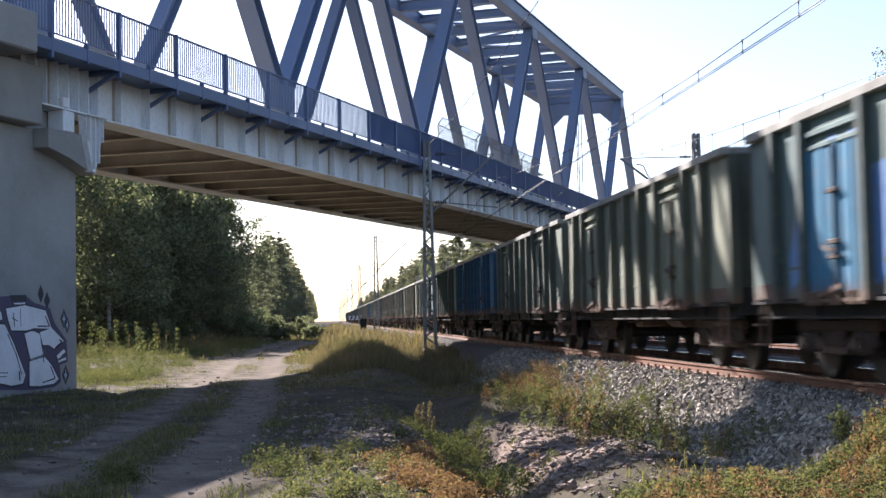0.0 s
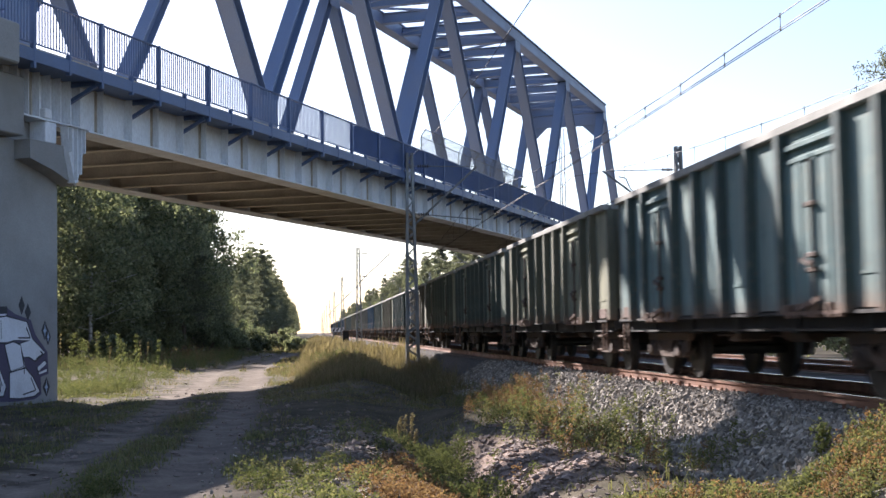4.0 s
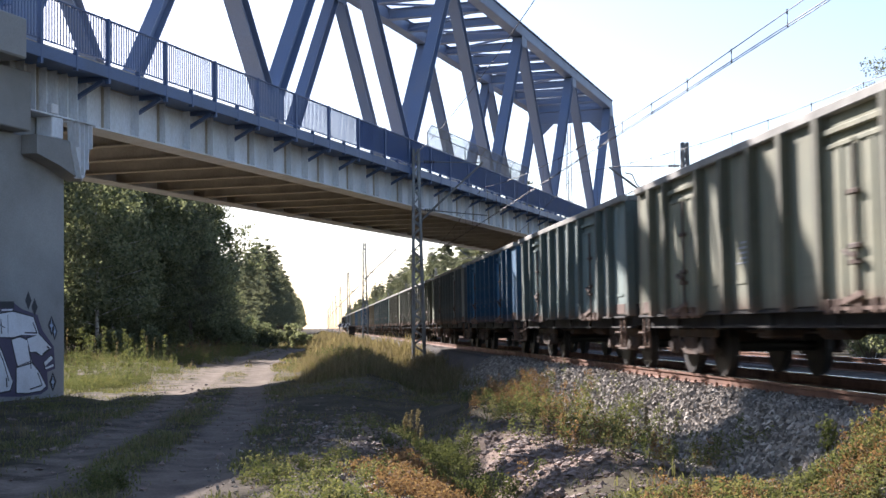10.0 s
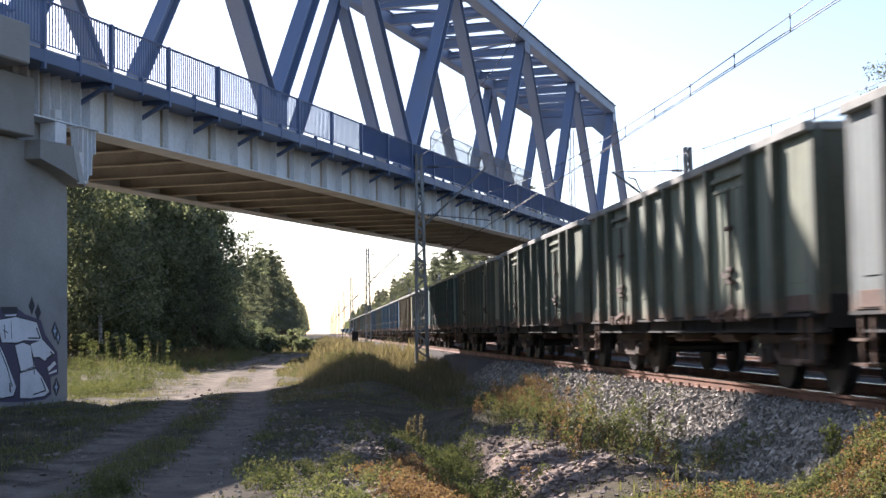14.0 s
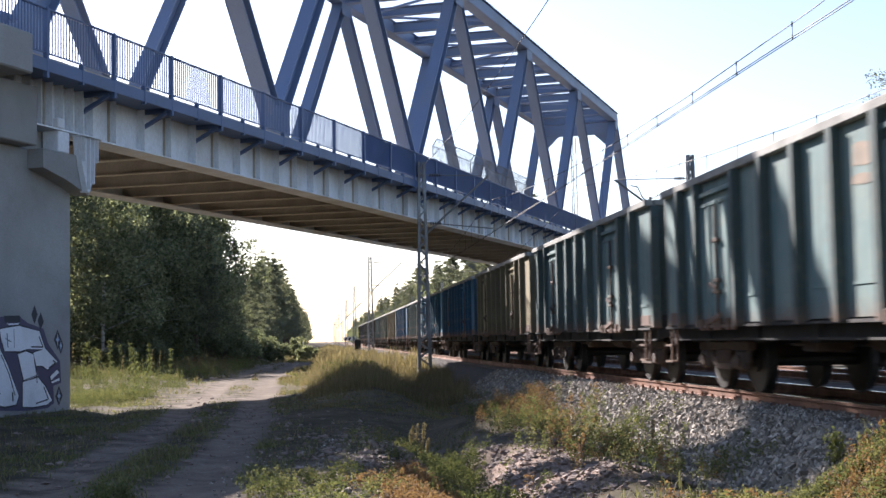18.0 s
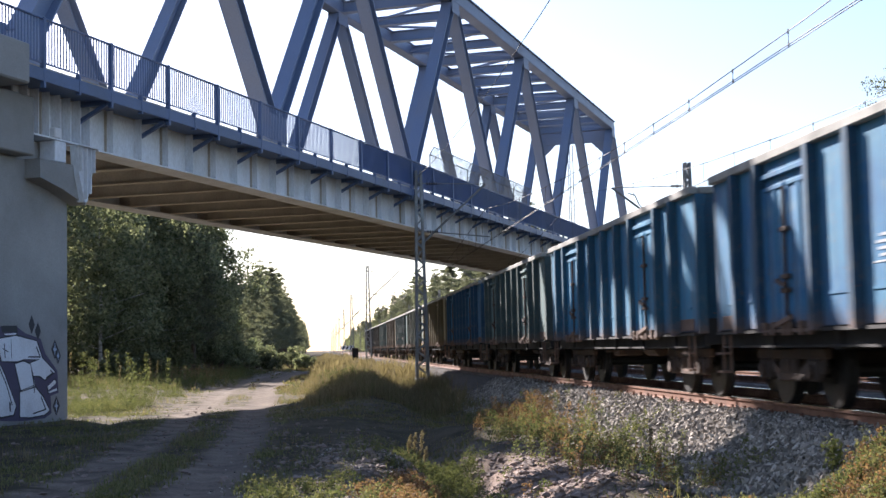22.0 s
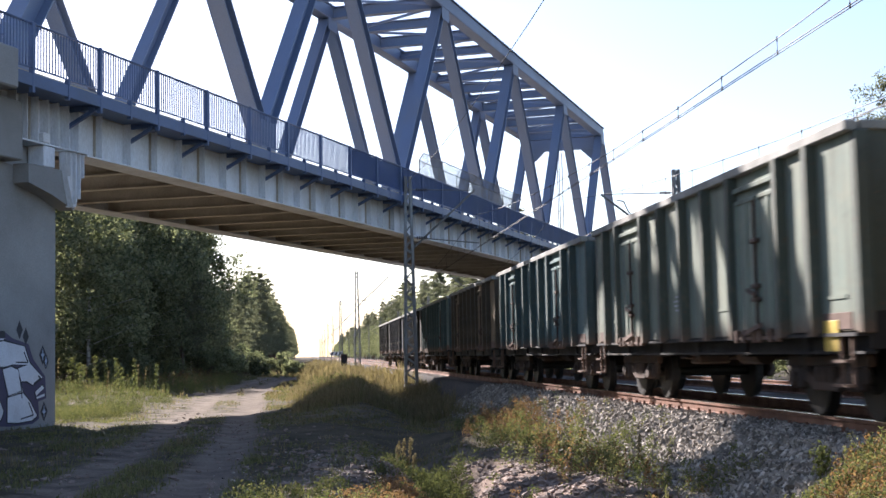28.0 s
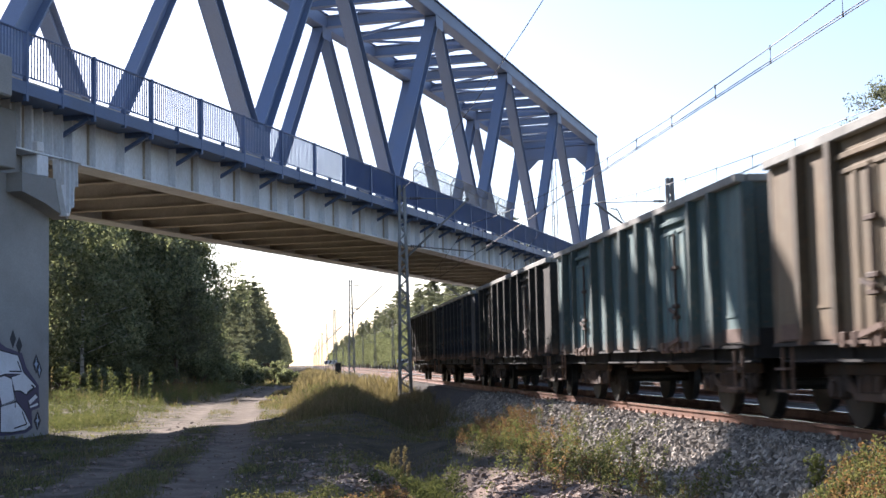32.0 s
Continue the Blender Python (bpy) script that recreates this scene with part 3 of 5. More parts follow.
def build_pier(name, y_right, y_left, label, ground=-1.1):
    """Concrete pier under the span's end with corbels for the bearings and a back wall up to the deck."""
    p = empty(name, SPAN)
    tagged(p, label, "bridge pier")
    far = -(2 * O_NEAR + TRUSS_GAP)
    part("pier_body", box(far + 1.2, -1.15, y_left, y_right, ground, 5.75, 0.05), CONCRETE, p)
    for xa, xb in ((-1.146, -0.70), (far + 0.75, far + 1.196)):
        part("corbel", prism(xa, xb, ((y_right - 1.9, 5.72), (y_right - 1.9, 5.25), (y_right - 0.9, 5.05), (y_right + 0.12, 4.75), (y_right + 0.12, 5.72))), CONCRETE, p)
    part("back_wall", box(far + 0.5, -0.72, y_left, y_right - 2.1, 5.755, 7.2, 0.03), CONCRETE, p)
    part("bearing_shelf", box(far + 1.3, -1.3, y_right - 2.09, y_right - 0.05, 5.755, 6.28, 0.02), CONCRETE, p)
    part("wall_cap", box(far + 0.3, 0.12, y_left, y_right - 3.5, 7.205, 8.16, 0.04), CONCRETE, p)
    for x in (-1.05, far + 1.05):
        part("bearing", box(x - 0.22, x + 0.25, y_right - 1.1, y_right - 0.6, 5.755, Z_SOFFIT + 0.035, 0.02), GIRDER, p)
        hop = ((y_right - 0.50, 6.2), (y_right + 0.24, 6.2), (y_right + 0.20, 5.55), (y_right - 0.05, 4.8), (y_right - 0.17, 4.8), (y_right - 0.42, 5.5))
        box_ = part("drain_box", prism(x + 0.28, x + 0.50, hop), GIRDER, p, "pale ribbed steel bracket under the girder's end")
        for dy, low in ((-0.44, 5.56), (-0.20, 4.86), (0.0, 5.02), (0.18, 5.58)):
            part("rib", box(x + 0.50, x + 0.60, y_right + dy - 0.012, y_right + dy + 0.012, low, 6.19), GIRDER, box_)
        part("top_plate", box(x + 0.2, x + 0.64, y_right - 0.56, y_right + 0.3, 6.2, 6.225), GIRDER, box_)
    return p


bridge = build_bridge()
part("junction_box", box(-0.92, -0.74, -8.75, -8.45, Z_SOFFIT + 0.09, Z_SOFFIT + 0.34, 0.02), WHITE, bridge, "small white junction box")
pier = build_pier("bridge_pier", -7.55, -27.0, "grey concrete bridge pier with white spray-painted letters")
build_pier("far_bridge_pier", 0, -4.0, "grey concrete pier at the far end of the bridge").matrix_basis = SPAN @ pose(-2 * O_NEAR - TRUSS_GAP, 78.5, 0, 0, 0, 180)


# ---- open goods wagons ----
BODY, PITCH, WIDE = 12.9, 14.04, 1.40
Z_FLOOR, Z_RIM = 1.02, 3.25
PAINTS = {}


def wagon_paint(key, base, second):
    """Faded wagon paint: dirt streaks down the sheet, rust along the foot and in chips."""
    base, second = (tuple(c * k for c, k in zip(col, (0.74, 0.75, 0.66))) for col in (base, second))
    m, nt, bsdf = shader("wagon_paint_" + key, 0.75)
    bsdf.inputs["Specular IOR Level"].default_value = 0.22
    v, streak = coords(nt), coords(nt, (1, 5, 0.35))
    sep = nt.nodes.new("ShaderNodeSeparateXYZ")
    nt.links.new(v, sep.inputs[0])
    big, run, fine = noise_tex(nt, v, 0.9, 5), noise_tex(nt, streak, 1.3, 5), noise_tex(nt, v, 18, 4)
    col = mix(nt, ramp(nt, big, (0.35, (0.0,)), (0.7, (1.0,))), base, second)
    worn = noise_tex(nt, v, 2.3, 6, 0.7)
    col = mix(nt, ramp(nt, worn, (0.52, (0.0,)), (0.68, (0.6,))), col, tuple(min(1.0, 0.75 * c + k) for c, k in zip(second, (0.085, 0.083, 0.058))))
    col = mix(nt, ramp(nt, worn, (0.30, (0.55,)), (0.44, (0.0,))), col, tuple(0.5 * c for c in base))
    col = mix(nt, ramp(nt, run, (0.45, (0.0,)), (0.75, (0.5,))), col, (0.10, 0.092, 0.078))
    low = nt.nodes.new("ShaderNodeMapRange")
    low.inputs["From Min"].default_value, low.inputs["From Max"].default_value = Z_FLOOR + 0.24, Z_FLOOR - 0.10
    nt.links.new(maths(nt, "ADD", sep.outputs["Z"], maths(nt, "MULTIPLY", maths(nt, "SUBTRACT", fine, 0.5), 0.5)), low.inputs["Value"])
    rust = maths(nt, "MULTIPLY", low.outputs["Result"], ramp(nt, big, (0.3, (0.3,)), (0.6, (1.0,))))
    col = mix(nt, rust, col, (0.17, 0.10, 0.065))
    col = mix(nt, ramp(nt, fine, (0.62, (0.0,)), (0.72, (0.8,))), col, (0.17, 0.09, 0.05))
    nt.links.new(shade_by_object(nt, col, 0.9, 1.1), bsdf.inputs["Base Color"])
    nt.links.new(ramp(nt, run, (0.3, (0.62,)), (0.7, (0.9,))), bsdf.inputs["Roughness"])
    bump(nt, bsdf, big, 0.12, 0.05)
    PAINTS[key] = m


for key, base, second in (
    ("khaki", (0.285, 0.295, 0.23), (0.20, 0.24, 0.215)), ("grey_green", (0.22, 0.27, 0.25), (0.27, 0.28, 0.235)),
    ("teal", (0.14, 0.23, 0.26), (0.21, 0.275, 0.28)), ("pale_teal", (0.29, 0.37, 0.38), (0.22, 0.30, 0.32)),
    ("blue", (0.036, 0.165, 0.38), (0.075, 0.25, 0.43)), ("sky_blue", (0.065, 0.27, 0.49), (0.05, 0.225, 0.44)),
    ("beige", (0.345, 0.335, 0.255), (0.255, 0.27, 0.225)), ("tan", (0.40, 0.325, 0.205), (0.32, 0.265, 0.18)),
    ("brown", (0.25, 0.18, 0.12), (0.19, 0.15, 0.115)), ("grey", (0.33, 0.32, 0.29), (0.24, 0.24, 0.22)),
    # the deck's shade on the last wagons is put into navy and dark brown
    ("slate", (0.27, 0.29, 0.31), (0.21, 0.24, 0.26)), ("navy", (0.035, 0.05, 0.085), (0.05, 0.055, 0.065)), ("soot", (0.06, 0.052, 0.045), (0.045, 0.045, 0.042))):
    wagon_paint(key, base, second)
    # darker copy of each paint, with the shade on ribs and ends in its colour
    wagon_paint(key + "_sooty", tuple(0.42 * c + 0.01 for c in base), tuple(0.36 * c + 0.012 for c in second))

RIBS = (1.1, 2.12, 4.0, 5.22, 6.45, 7.68, 8.9, 10.78, 11.8)
DOORS = (3.06, 9.84)
MESHES = {}
WAGONS = []


def wagon_mesh(name, paint):
    """One mesh per part and paint, shared by all wagons that wear it."""
    key = (name, paint)
    if key in MESHES:
        return MESHES[key]
    bm = bmesh.new()
    mat_ = PAINTS.get(paint)
    if name == "side_wall":
        add_box(bm, -0.006, 0.006, 0.02, BODY - 0.02, Z_FLOOR, Z_RIM - 0.1)
        for y in (0.6, 1.6, 4.6, 5.85, 7.05, 8.3, 11.3, 12.3):
            add_box(bm, -0.02, -0.006, y - 0.3, y + 0.3, Z_FLOOR + 0.35, Z_FLOOR + 0.39)
    elif name == "end_wall":
        add_box(bm, -WIDE + 0.02, WIDE - 0.02, -0.006, 0.006, Z_FLOOR, Z_RIM - 0.02)
    elif name == "end_post":
        add_box(bm, -0.05, 0.05, -0.09, -0.006, Z_FLOOR, Z_RIM - 0.15, 0.01)
    elif name == "corner_post":
        add_box(bm, -0.012, 0.14, -0.09, 0.06, Z_FLOOR - 0.03, Z_RIM - 0.115, 0.01)
    elif name == "rim":
        mat_ = LIT_DUST
        add_box(bm, -0.10, 0.05, -0.04, BODY + 0.04, Z_RIM - 0.12, Z_RIM, 0.015)
    elif name == "end_rim":
        mat_ = LIT_DUST
        add_box(bm, -WIDE + 0.06, WIDE - 0.06, -0.06, 0.05, Z_RIM - 0.11, Z_RIM - 0.006, 0.012)
    elif name == "rib":
        for a, b in ((-0.075, -0.06), (0.06, 0.075)):
            add_box(bm, -0.125, -0.006, a, b, Z_FLOOR - 0.05, Z_RIM - 0.12)
        add_box(bm, -0.14, -0.125, -0.075, 0.075, Z_FLOOR - 0.05, Z_RIM - 0.12)
    elif name == "door":
        # one folded sheet: shallow ribs at its edges and middle
        edge = [(-0.42, -0.008), (-0.42, -0.055), (-0.34, -0.055), (-0.32, -0.03), (-0.06, -0.03), (-0.04, -0.055), (0.04, -0.055), (0.06, -0.03), (0.32, -0.03), (0.34, -0.055), (0.42, -0.055), (0.42, -0.008)]
        rows = [[bm.verts.new((x, y, z)) for y, x in edge] for z in (Z_FLOOR + 0.05, Z_RIM - 0.5)]
        for i in range(12):
            bm.faces.new((rows[0][i], rows[0][(i + 1) % 12], rows[1][(i + 1) % 12], rows[1][i]))
        bm.faces.new(rows[0])
        bm.faces.new(rows[1][::-1])
    elif name == "door_header":
        add_box(bm, -0.07, -0.008, -0.88, 0.88, Z_RIM - 0.34, Z_RIM - 0.27, 0.01)
        add_box(bm, -0.055, -0.008, -0.86, -0.06, Z_RIM - 0.50, Z_RIM - 0.44, 0.01)
        add_box(bm, -0.055, -0.008, 0.06, 0.86, Z_RIM - 0.50, Z_RIM - 0.44, 0.01)
    elif name == "lock_bar":
        mat_ = BOGIE
        add_tube(bm, (-0.075, 0, Z_FLOOR + 0.1), (-0.075, 0, Z_RIM - 0.5), 0.02, 6)
        for z in (0.45, 0.62, 1.2):
            add_box(bm, -0.11, -0.05, -0.13, 0.13, Z_FLOOR + z - 0.03, Z_FLOOR + z + 0.03, 0.01)
        add_bar(bm, (-0.12, -0.1, Z_FLOOR + 0.5), (-0.12, 0.22, Z_FLOOR + 0.58), 0.05, 0.04, (0, 0, 1))
    elif name == "sole_bar":
        mat_ = BLACK
        top = Z_FLOOR - 0.02
        outline = ((-0.06, top), (0.18, top), (0.18, 0.77), (0.06, 0.77), (0.06, 0.80), (0.14, 0.80), (0.14, top - 0.04), (-0.06, top - 0.04))
        ends = [[bm.verts.new((x, y, z)) for x, z in outline] for y in (0.0, BODY)]
        for i in range(8):
            bm.faces.new((ends[0][i], ends[0][(i + 1) % 8], ends[1][(i + 1) % 8], ends[1][i]))
        bm.faces.new(ends[0][::-1])
        bm.faces.new(ends[1])
    elif name == "floor_pan":
        mat_ = BLACK
        add_box(bm, -WIDE + 0.05, WIDE - 0.05, 0.03, BODY - 0.03, Z_FLOOR - 0.03, Z_FLOOR + 0.02)
        add_box(bm, -0.25, 0.25, 0.0, BODY, 0.70, Z_FLOOR - 0.032)
        for y in (1.9, 4.2, 6.45, 8.7, 11.0):
            add_box(bm, -WIDE + 0.1, WIDE - 0.1, y - 0.12, y + 0.12, 0.74, Z_FLOOR - 0.034)
    elif name == "head_stock":
        mat_ = BLACK
        add_box(bm, -WIDE + 0.08, WIDE - 0.08, -0.05, 0.0, 0.82, Z_FLOOR + 0.2, 0.01)
    elif name == "buffer":
        mat_ = BOGIE
        add_tube(bm, (0, -0.05, 1.04), (0, -0.30, 1.04), 0.11, 12)
        add_tube(bm, (0, -0.30, 1.04), (0, -0.50, 1.04), 0.075, 12)
        add_tube(bm, (0, -0.50, 1.04), (0, -0.54, 1.04), 0.22, 16, 0.2)
    elif name == "coupling":
        mat_ = BOGIE
        add_box(bm, -0.05, 0.05, -0.32, -0.05, 0.98, 1.08, 0.01)
        add_bar(bm, (0, -0.3, 1.0), (0, -0.56, 0.82), 0.09, 0.05, (1, 0, 0))
    elif name == "bogie_frame":
        mat_ = BOGIE
        for s in (-1, 1):
            x = s * 1.02
            add_box(bm, x - 0.05, x + 0.05, -1.28, 1.28, 0.62, 0.76, 0.015)
            add_bar(bm, (x, -0.9, 0.64), (x, -0.35, 0.40), 0.12, 0.1)
            add_bar(bm, (x, 0.9, 0.64), (x, 0.35, 0.40), 0.12, 0.1)
            add_box(bm, x - 0.06, x + 0.06, -0.4, 0.4, 0.33, 0.44, 0.015)
            for y in (-0.22, 0.0, 0.22):
                add_tube(bm, (x + s * 0.03, y, 0.44), (x + s * 0.03, y, 0.62), 0.07, 8)
        add_box(bm, -1.0, 1.0, -0.2, 0.2, 0.5, 0.8, 0.02)
    elif name == "axle_box":
        mat_ = BOGIE
        add_box(bm, -0.11, 0.03, -0.17, 0.17, 0.34, 0.62, 0.03)
        add_tube(bm, (-0.11, 0, 0.46), (-0.16, 0, 0.46), 0.10, 10)
        for y in (-0.24, 0.24):
            add_tube(bm, (-0.03, y, 0.44), (-0.03, y, 0.63), 0.055, 8)
    elif name == "wheelset":
        mat_ = WHEEL_STEEL
        add_tube(bm, (-0.95, 0, 0.46), (0.95, 0, 0.46), 0.08, 10)
        for s in (-1, 1):
            add_tube(bm, (s * 0.685, 0, 0.46), (s * 0.72, 0, 0.46), 0.488, 28)
            add_tube(bm, (s * 0.72, 0, 0.46), (s * 0.82, 0, 0.46), 0.462, 28, 0.455)
            add_tube(bm, (s * 0.82, 0, 0.46), (s * 0.86, 0, 0.46), 0.16, 14)
    elif name == "brake_gear":
        mat_ = BOGIE
        add_tube(bm, (-0.7, 5.0, 0.78), (-0.7, 5.9, 0.78), 0.17, 12)
        add_tube(bm, (-0.3, 3.6, 0.70), (-0.3, 9.4, 0.70), 0.03, 6)
        add_box(bm, -1.1, -0.6, 7.0, 7.5, 0.62, 0.86, 0.03)
        add_tube(bm, (-1.32, 7.2, 0.72), (1.32, 7.2, 0.72), 0.02, 6)
    elif name == "foot_plate":
        mat_ = RUSTY
        add_box(bm, -0.018, -0.0065, -0.4, 0.4, Z_FLOOR + 0.015, Z_FLOOR + 0.2, 0.004)
    elif name == "door_latch":
        # the row of hinges and catches at a door's foot
        mat_ = RUSTY
        add_box(bm, -0.09, -0.06, -0.86, 0.86, Z_FLOOR - 0.06, Z_FLOOR - 0.02)
        for y in (-0.8, -0.5, -0.1, 0.1, 0.5, 0.8):
            add_box(bm, -0.12, -0.06, y - 0.05, y + 0.05, Z_FLOOR - 0.1, Z_FLOOR + 0.07, 0.012)
        add_bar(bm, (-0.13, -0.3, Z_FLOOR + 0.12), (-0.13, 0.3, Z_FLOOR + 0.02), 0.06, 0.04, (0, 0, 1))
    elif name == "step":
        mat_ = RUSTY
        for y in (-0.16, 0.16):
            add_box(bm, -0.03, 0.0, y - 0.015, y + 0.015, 0.42, 0.95)
        for z in (0.42, 0.68):
            add_box(bm, -0.12, 0.0, -0.18, 0.18, z, z + 0.03)
    elif name == "coal_load":
        mat_ = COAL
        nx, ny = 8, 34
        g = [[bm.verts.new((-1.36 + 2.72 * i / nx, 0.03 + (BODY - 0.06) * j / ny, Z_RIM - 0.38 + 0.22 * math.sin(math.pi * i / nx) + 0.1 * noise.noise((i * 0.9, j * 0.6, 2)))) for i in range(nx + 1)] for j in range(ny + 1)]
        for j in range(ny):
            for i in range(nx):
                bm.faces.new((g[j][i], g[j][i + 1], g[j + 1][i + 1], g[j + 1][i]))
    elif name == "plate_white":
        mat_ = STENCIL
        add_box(bm, -0.014, -0.0065, -0.27, 0.27, Z_FLOOR + 0.62, Z_FLOOR + 0.64)
        for i in range(4):
            add_box(bm, -0.014, -0.0065, -0.25, 0.1 + 0.05 * (i % 3), Z_FLOOR + 0.68 + 0.07 * i, Z_FLOOR + 0.71 + 0.07 * i)
    elif name == "primer_patch":
        mat_ = ORANGE
        for z0, z1, w in ((1.62, 1.86, 0.24), (1.42, 1.52, 0.3)):
            ring = [(-w, z0), (-0.1, z0 - 0.02), (w, z0 + 0.02), (w * 0.9, z1), (0.05, z1 + 0.02), (-w, z1 - 0.03)]
            rows = [[bm.verts.new((x, y, Z_FLOOR + z)) for y, z in ring] for x in (-0.0065, -0.012)]
            bm.faces.new(rows[0])
            bm.faces.new(rows[1][::-1])
            for i in range(6):
                bm.faces.new((rows[0][i], rows[1][i], rows[1][(i + 1) % 6], rows[0][(i + 1) % 6]))
    elif name == "notice_board":
        mat_ = YELLOW
        add_box(bm, -0.03, -0.006, -0.2, 0.2, Z_FLOOR - 0.22, Z_FLOOR + 0.12, 0.005)
    elif name == "sprayed_panel":
        mat_ = GRAFFITI_BLUE
        hs = (0.5, 1.0, 1.3, 1.25, 1.6, 1.72, 1.62, 1.75, 1.6, 1.7, 1.3, 0.9, 0.4)
        ring = [(0.3 * i, 0.12 + h) for i, h in enumerate(hs)] + [(0.3 * i, 0.10 + 0.06 * (i % 3)) for i in range(12, -1, -1)]
        rows = [[bm.verts.new((x, y, Z_FLOOR + z)) for y, z in ring] for x in (-0.0065, -0.012)]
        bm.faces.new(rows[0])
        bm.faces.new(rows[1][::-1])
        for i in range(26):
            bm.faces.new((rows[0][i], rows[1][i], rows[1][(i + 1) % 26], rows[0][(i + 1) % 26]))
    bmesh.ops.recalc_face_normals(bm, faces=bm.faces)
    me = bpy.data.meshes.new(name)
    bm.to_mesh(me)
    bm.free()
    me.materials.append(mat_)
    MESHES[key] = me
    return me


def build_wagon(paint, label, sprayed=None, extras=()):
    """An open wagon: y = 0 at its leading end, the body reaching back along +y."""
    w = empty("open_wagon")
    tagged(w, label, "goods wagon", "wagons of the train")
    flip = pose(0, 0, 0, 0, 0, 180)

    def put(name, m, p=paint, parent=w, text=""):
        return hang(name.replace("plate_white", "marking_plate"), wagon_mesh(name, p), parent, text, m)

    put("floor_pan", None, "")
    for x, turn in ((-WIDE, pose(-WIDE, 0, 0)), (WIDE, pose(WIDE, BODY, 0) @ flip)):
        side = put("side_wall", turn)
        put("rim", turn)
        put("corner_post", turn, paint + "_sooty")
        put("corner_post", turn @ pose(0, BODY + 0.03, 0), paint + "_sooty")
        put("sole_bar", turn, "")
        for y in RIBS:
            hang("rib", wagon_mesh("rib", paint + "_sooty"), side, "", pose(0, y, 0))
        for y in DOORS:
            put("door_header", turn @ pose(0, y, 0))
            coat = "sky_blue" if sprayed is not None and x < 0 and y > 6 else paint
            put("door", turn @ pose(0, y - 0.435, 0), coat)
            door = put("door", turn @ pose(0, y + 0.435, 0), coat)
            put("door_latch", turn @ pose(0, y, 0), "", text="rusty hinges and catches")
            hang("lock_bar", wagon_mesh("lock_bar", ""), door, "rusty lock bar", pose(0, -0.435, 0))
        for y in (0.58, 12.32):
            put("foot_plate", turn @ pose(0, y, 0), "", text="rusty plate at the foot of the side")
        put("step", turn @ pose(0, 0.35, 0), "")
        put("step", turn @ pose(0, BODY - 0.35, 0), "")
    left = pose(-WIDE, 0, 0)
    if len(WAGONS) % 5 == 2:
        put("plate_white", left @ pose(0, (5.85, 1.62, 7.05, 4.6, 11.3)[len(WAGONS) % 5], -0.25 * (len(WAGONS) % 2)), "", text="white stencilled marking panel")
    for name, y in extras:
        put(name, left @ pose(0, y, 0), "")
    if sprayed is not None:
        put("sprayed_panel", left @ pose(0, sprayed, 0), "", text="blue sprayed panels")
    for turn in (pose(0, 0, 0), pose(0, BODY, 0) @ flip):
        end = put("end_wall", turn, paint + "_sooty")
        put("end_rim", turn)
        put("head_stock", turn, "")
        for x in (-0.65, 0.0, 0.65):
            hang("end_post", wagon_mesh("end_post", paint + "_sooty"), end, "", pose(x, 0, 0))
        for x in (-0.875, 0.875):
            put("buffer", turn @ pose(x, 0, 0), "")
        put("coupling", turn, "")
    for y in (1.9, 11.0):
        bogie = put("bogie_frame", pose(0, y, 0), "")
        for dy in (-0.9, 0.9):
            hang("wheelset", wagon_mesh("wheelset", ""), bogie, "", pose(0, dy, 0))
            hang("axle_box", wagon_mesh("axle_box", ""), bogie, "", pose(-1.0, dy, 0))
            hang("axle_box", wagon_mesh("axle_box", ""), bogie, "", pose(1.0, dy, 0) @ flip)
    put("brake_gear", None, "")
    put("coal_load", None, "", text="black coal below the rim")
    return w


TRAIN = (
    "grey_green", "teal:s", "khaki", "grey_green", "blue", "teal", "teal", "beige", "grey_green", "khaki", "grey:z",
    "teal:o", "beige", "pale_teal", "blue", "slate", "khaki", "khaki", "beige", "teal:o", "teal", "tan",
    "blue", "sky_blue", "teal", "blue", "tan", "grey_green:y", "teal", "brown", "teal", "soot", "navy",
    "soot")
FADED = {
    "khaki": "faded khaki open coal wagon with rusty sills", "grey_green": "grey-green open coal wagon with worn paint",
    "teal": "dull teal open coal wagon with dirt streaks", "pale_teal": "pale teal open coal wagon",
    "blue": "deep blue open coal wagon with scuffed ribs", "sky_blue": "light blue open coal wagon with scuffed ribs",
    "beige": "beige open coal wagon with faded paint", "tan": "tan-brown open coal wagon with bleached side sheets",
    "navy": "dark navy open coal wagon with painted-in shade", "soot": "dark brown open coal wagon with painted-in shade",
    "slate": "blue-grey open coal wagon with worn paint", "brown": "dark rusty brown open coal wagon", "grey": "pale grey open coal wagon with darker ribs"}
for i, spec in enumerate(TRAIN):
    paint, _, mark = spec.partition(":")
    extras = []
    if mark == "o":
        extras.append(("primer_patch", 4.6))
    if mark == "y":
        extras.append(("notice_board", 0.75))
    text = FADED[paint] + (" and blue sprayed panels" if mark in "sz" and mark else " in the passing train")
    WAGONS.append((i - 2, build_wagon(paint, text, {"s": 7.9, "z": 6.2}.get(mark), extras)))


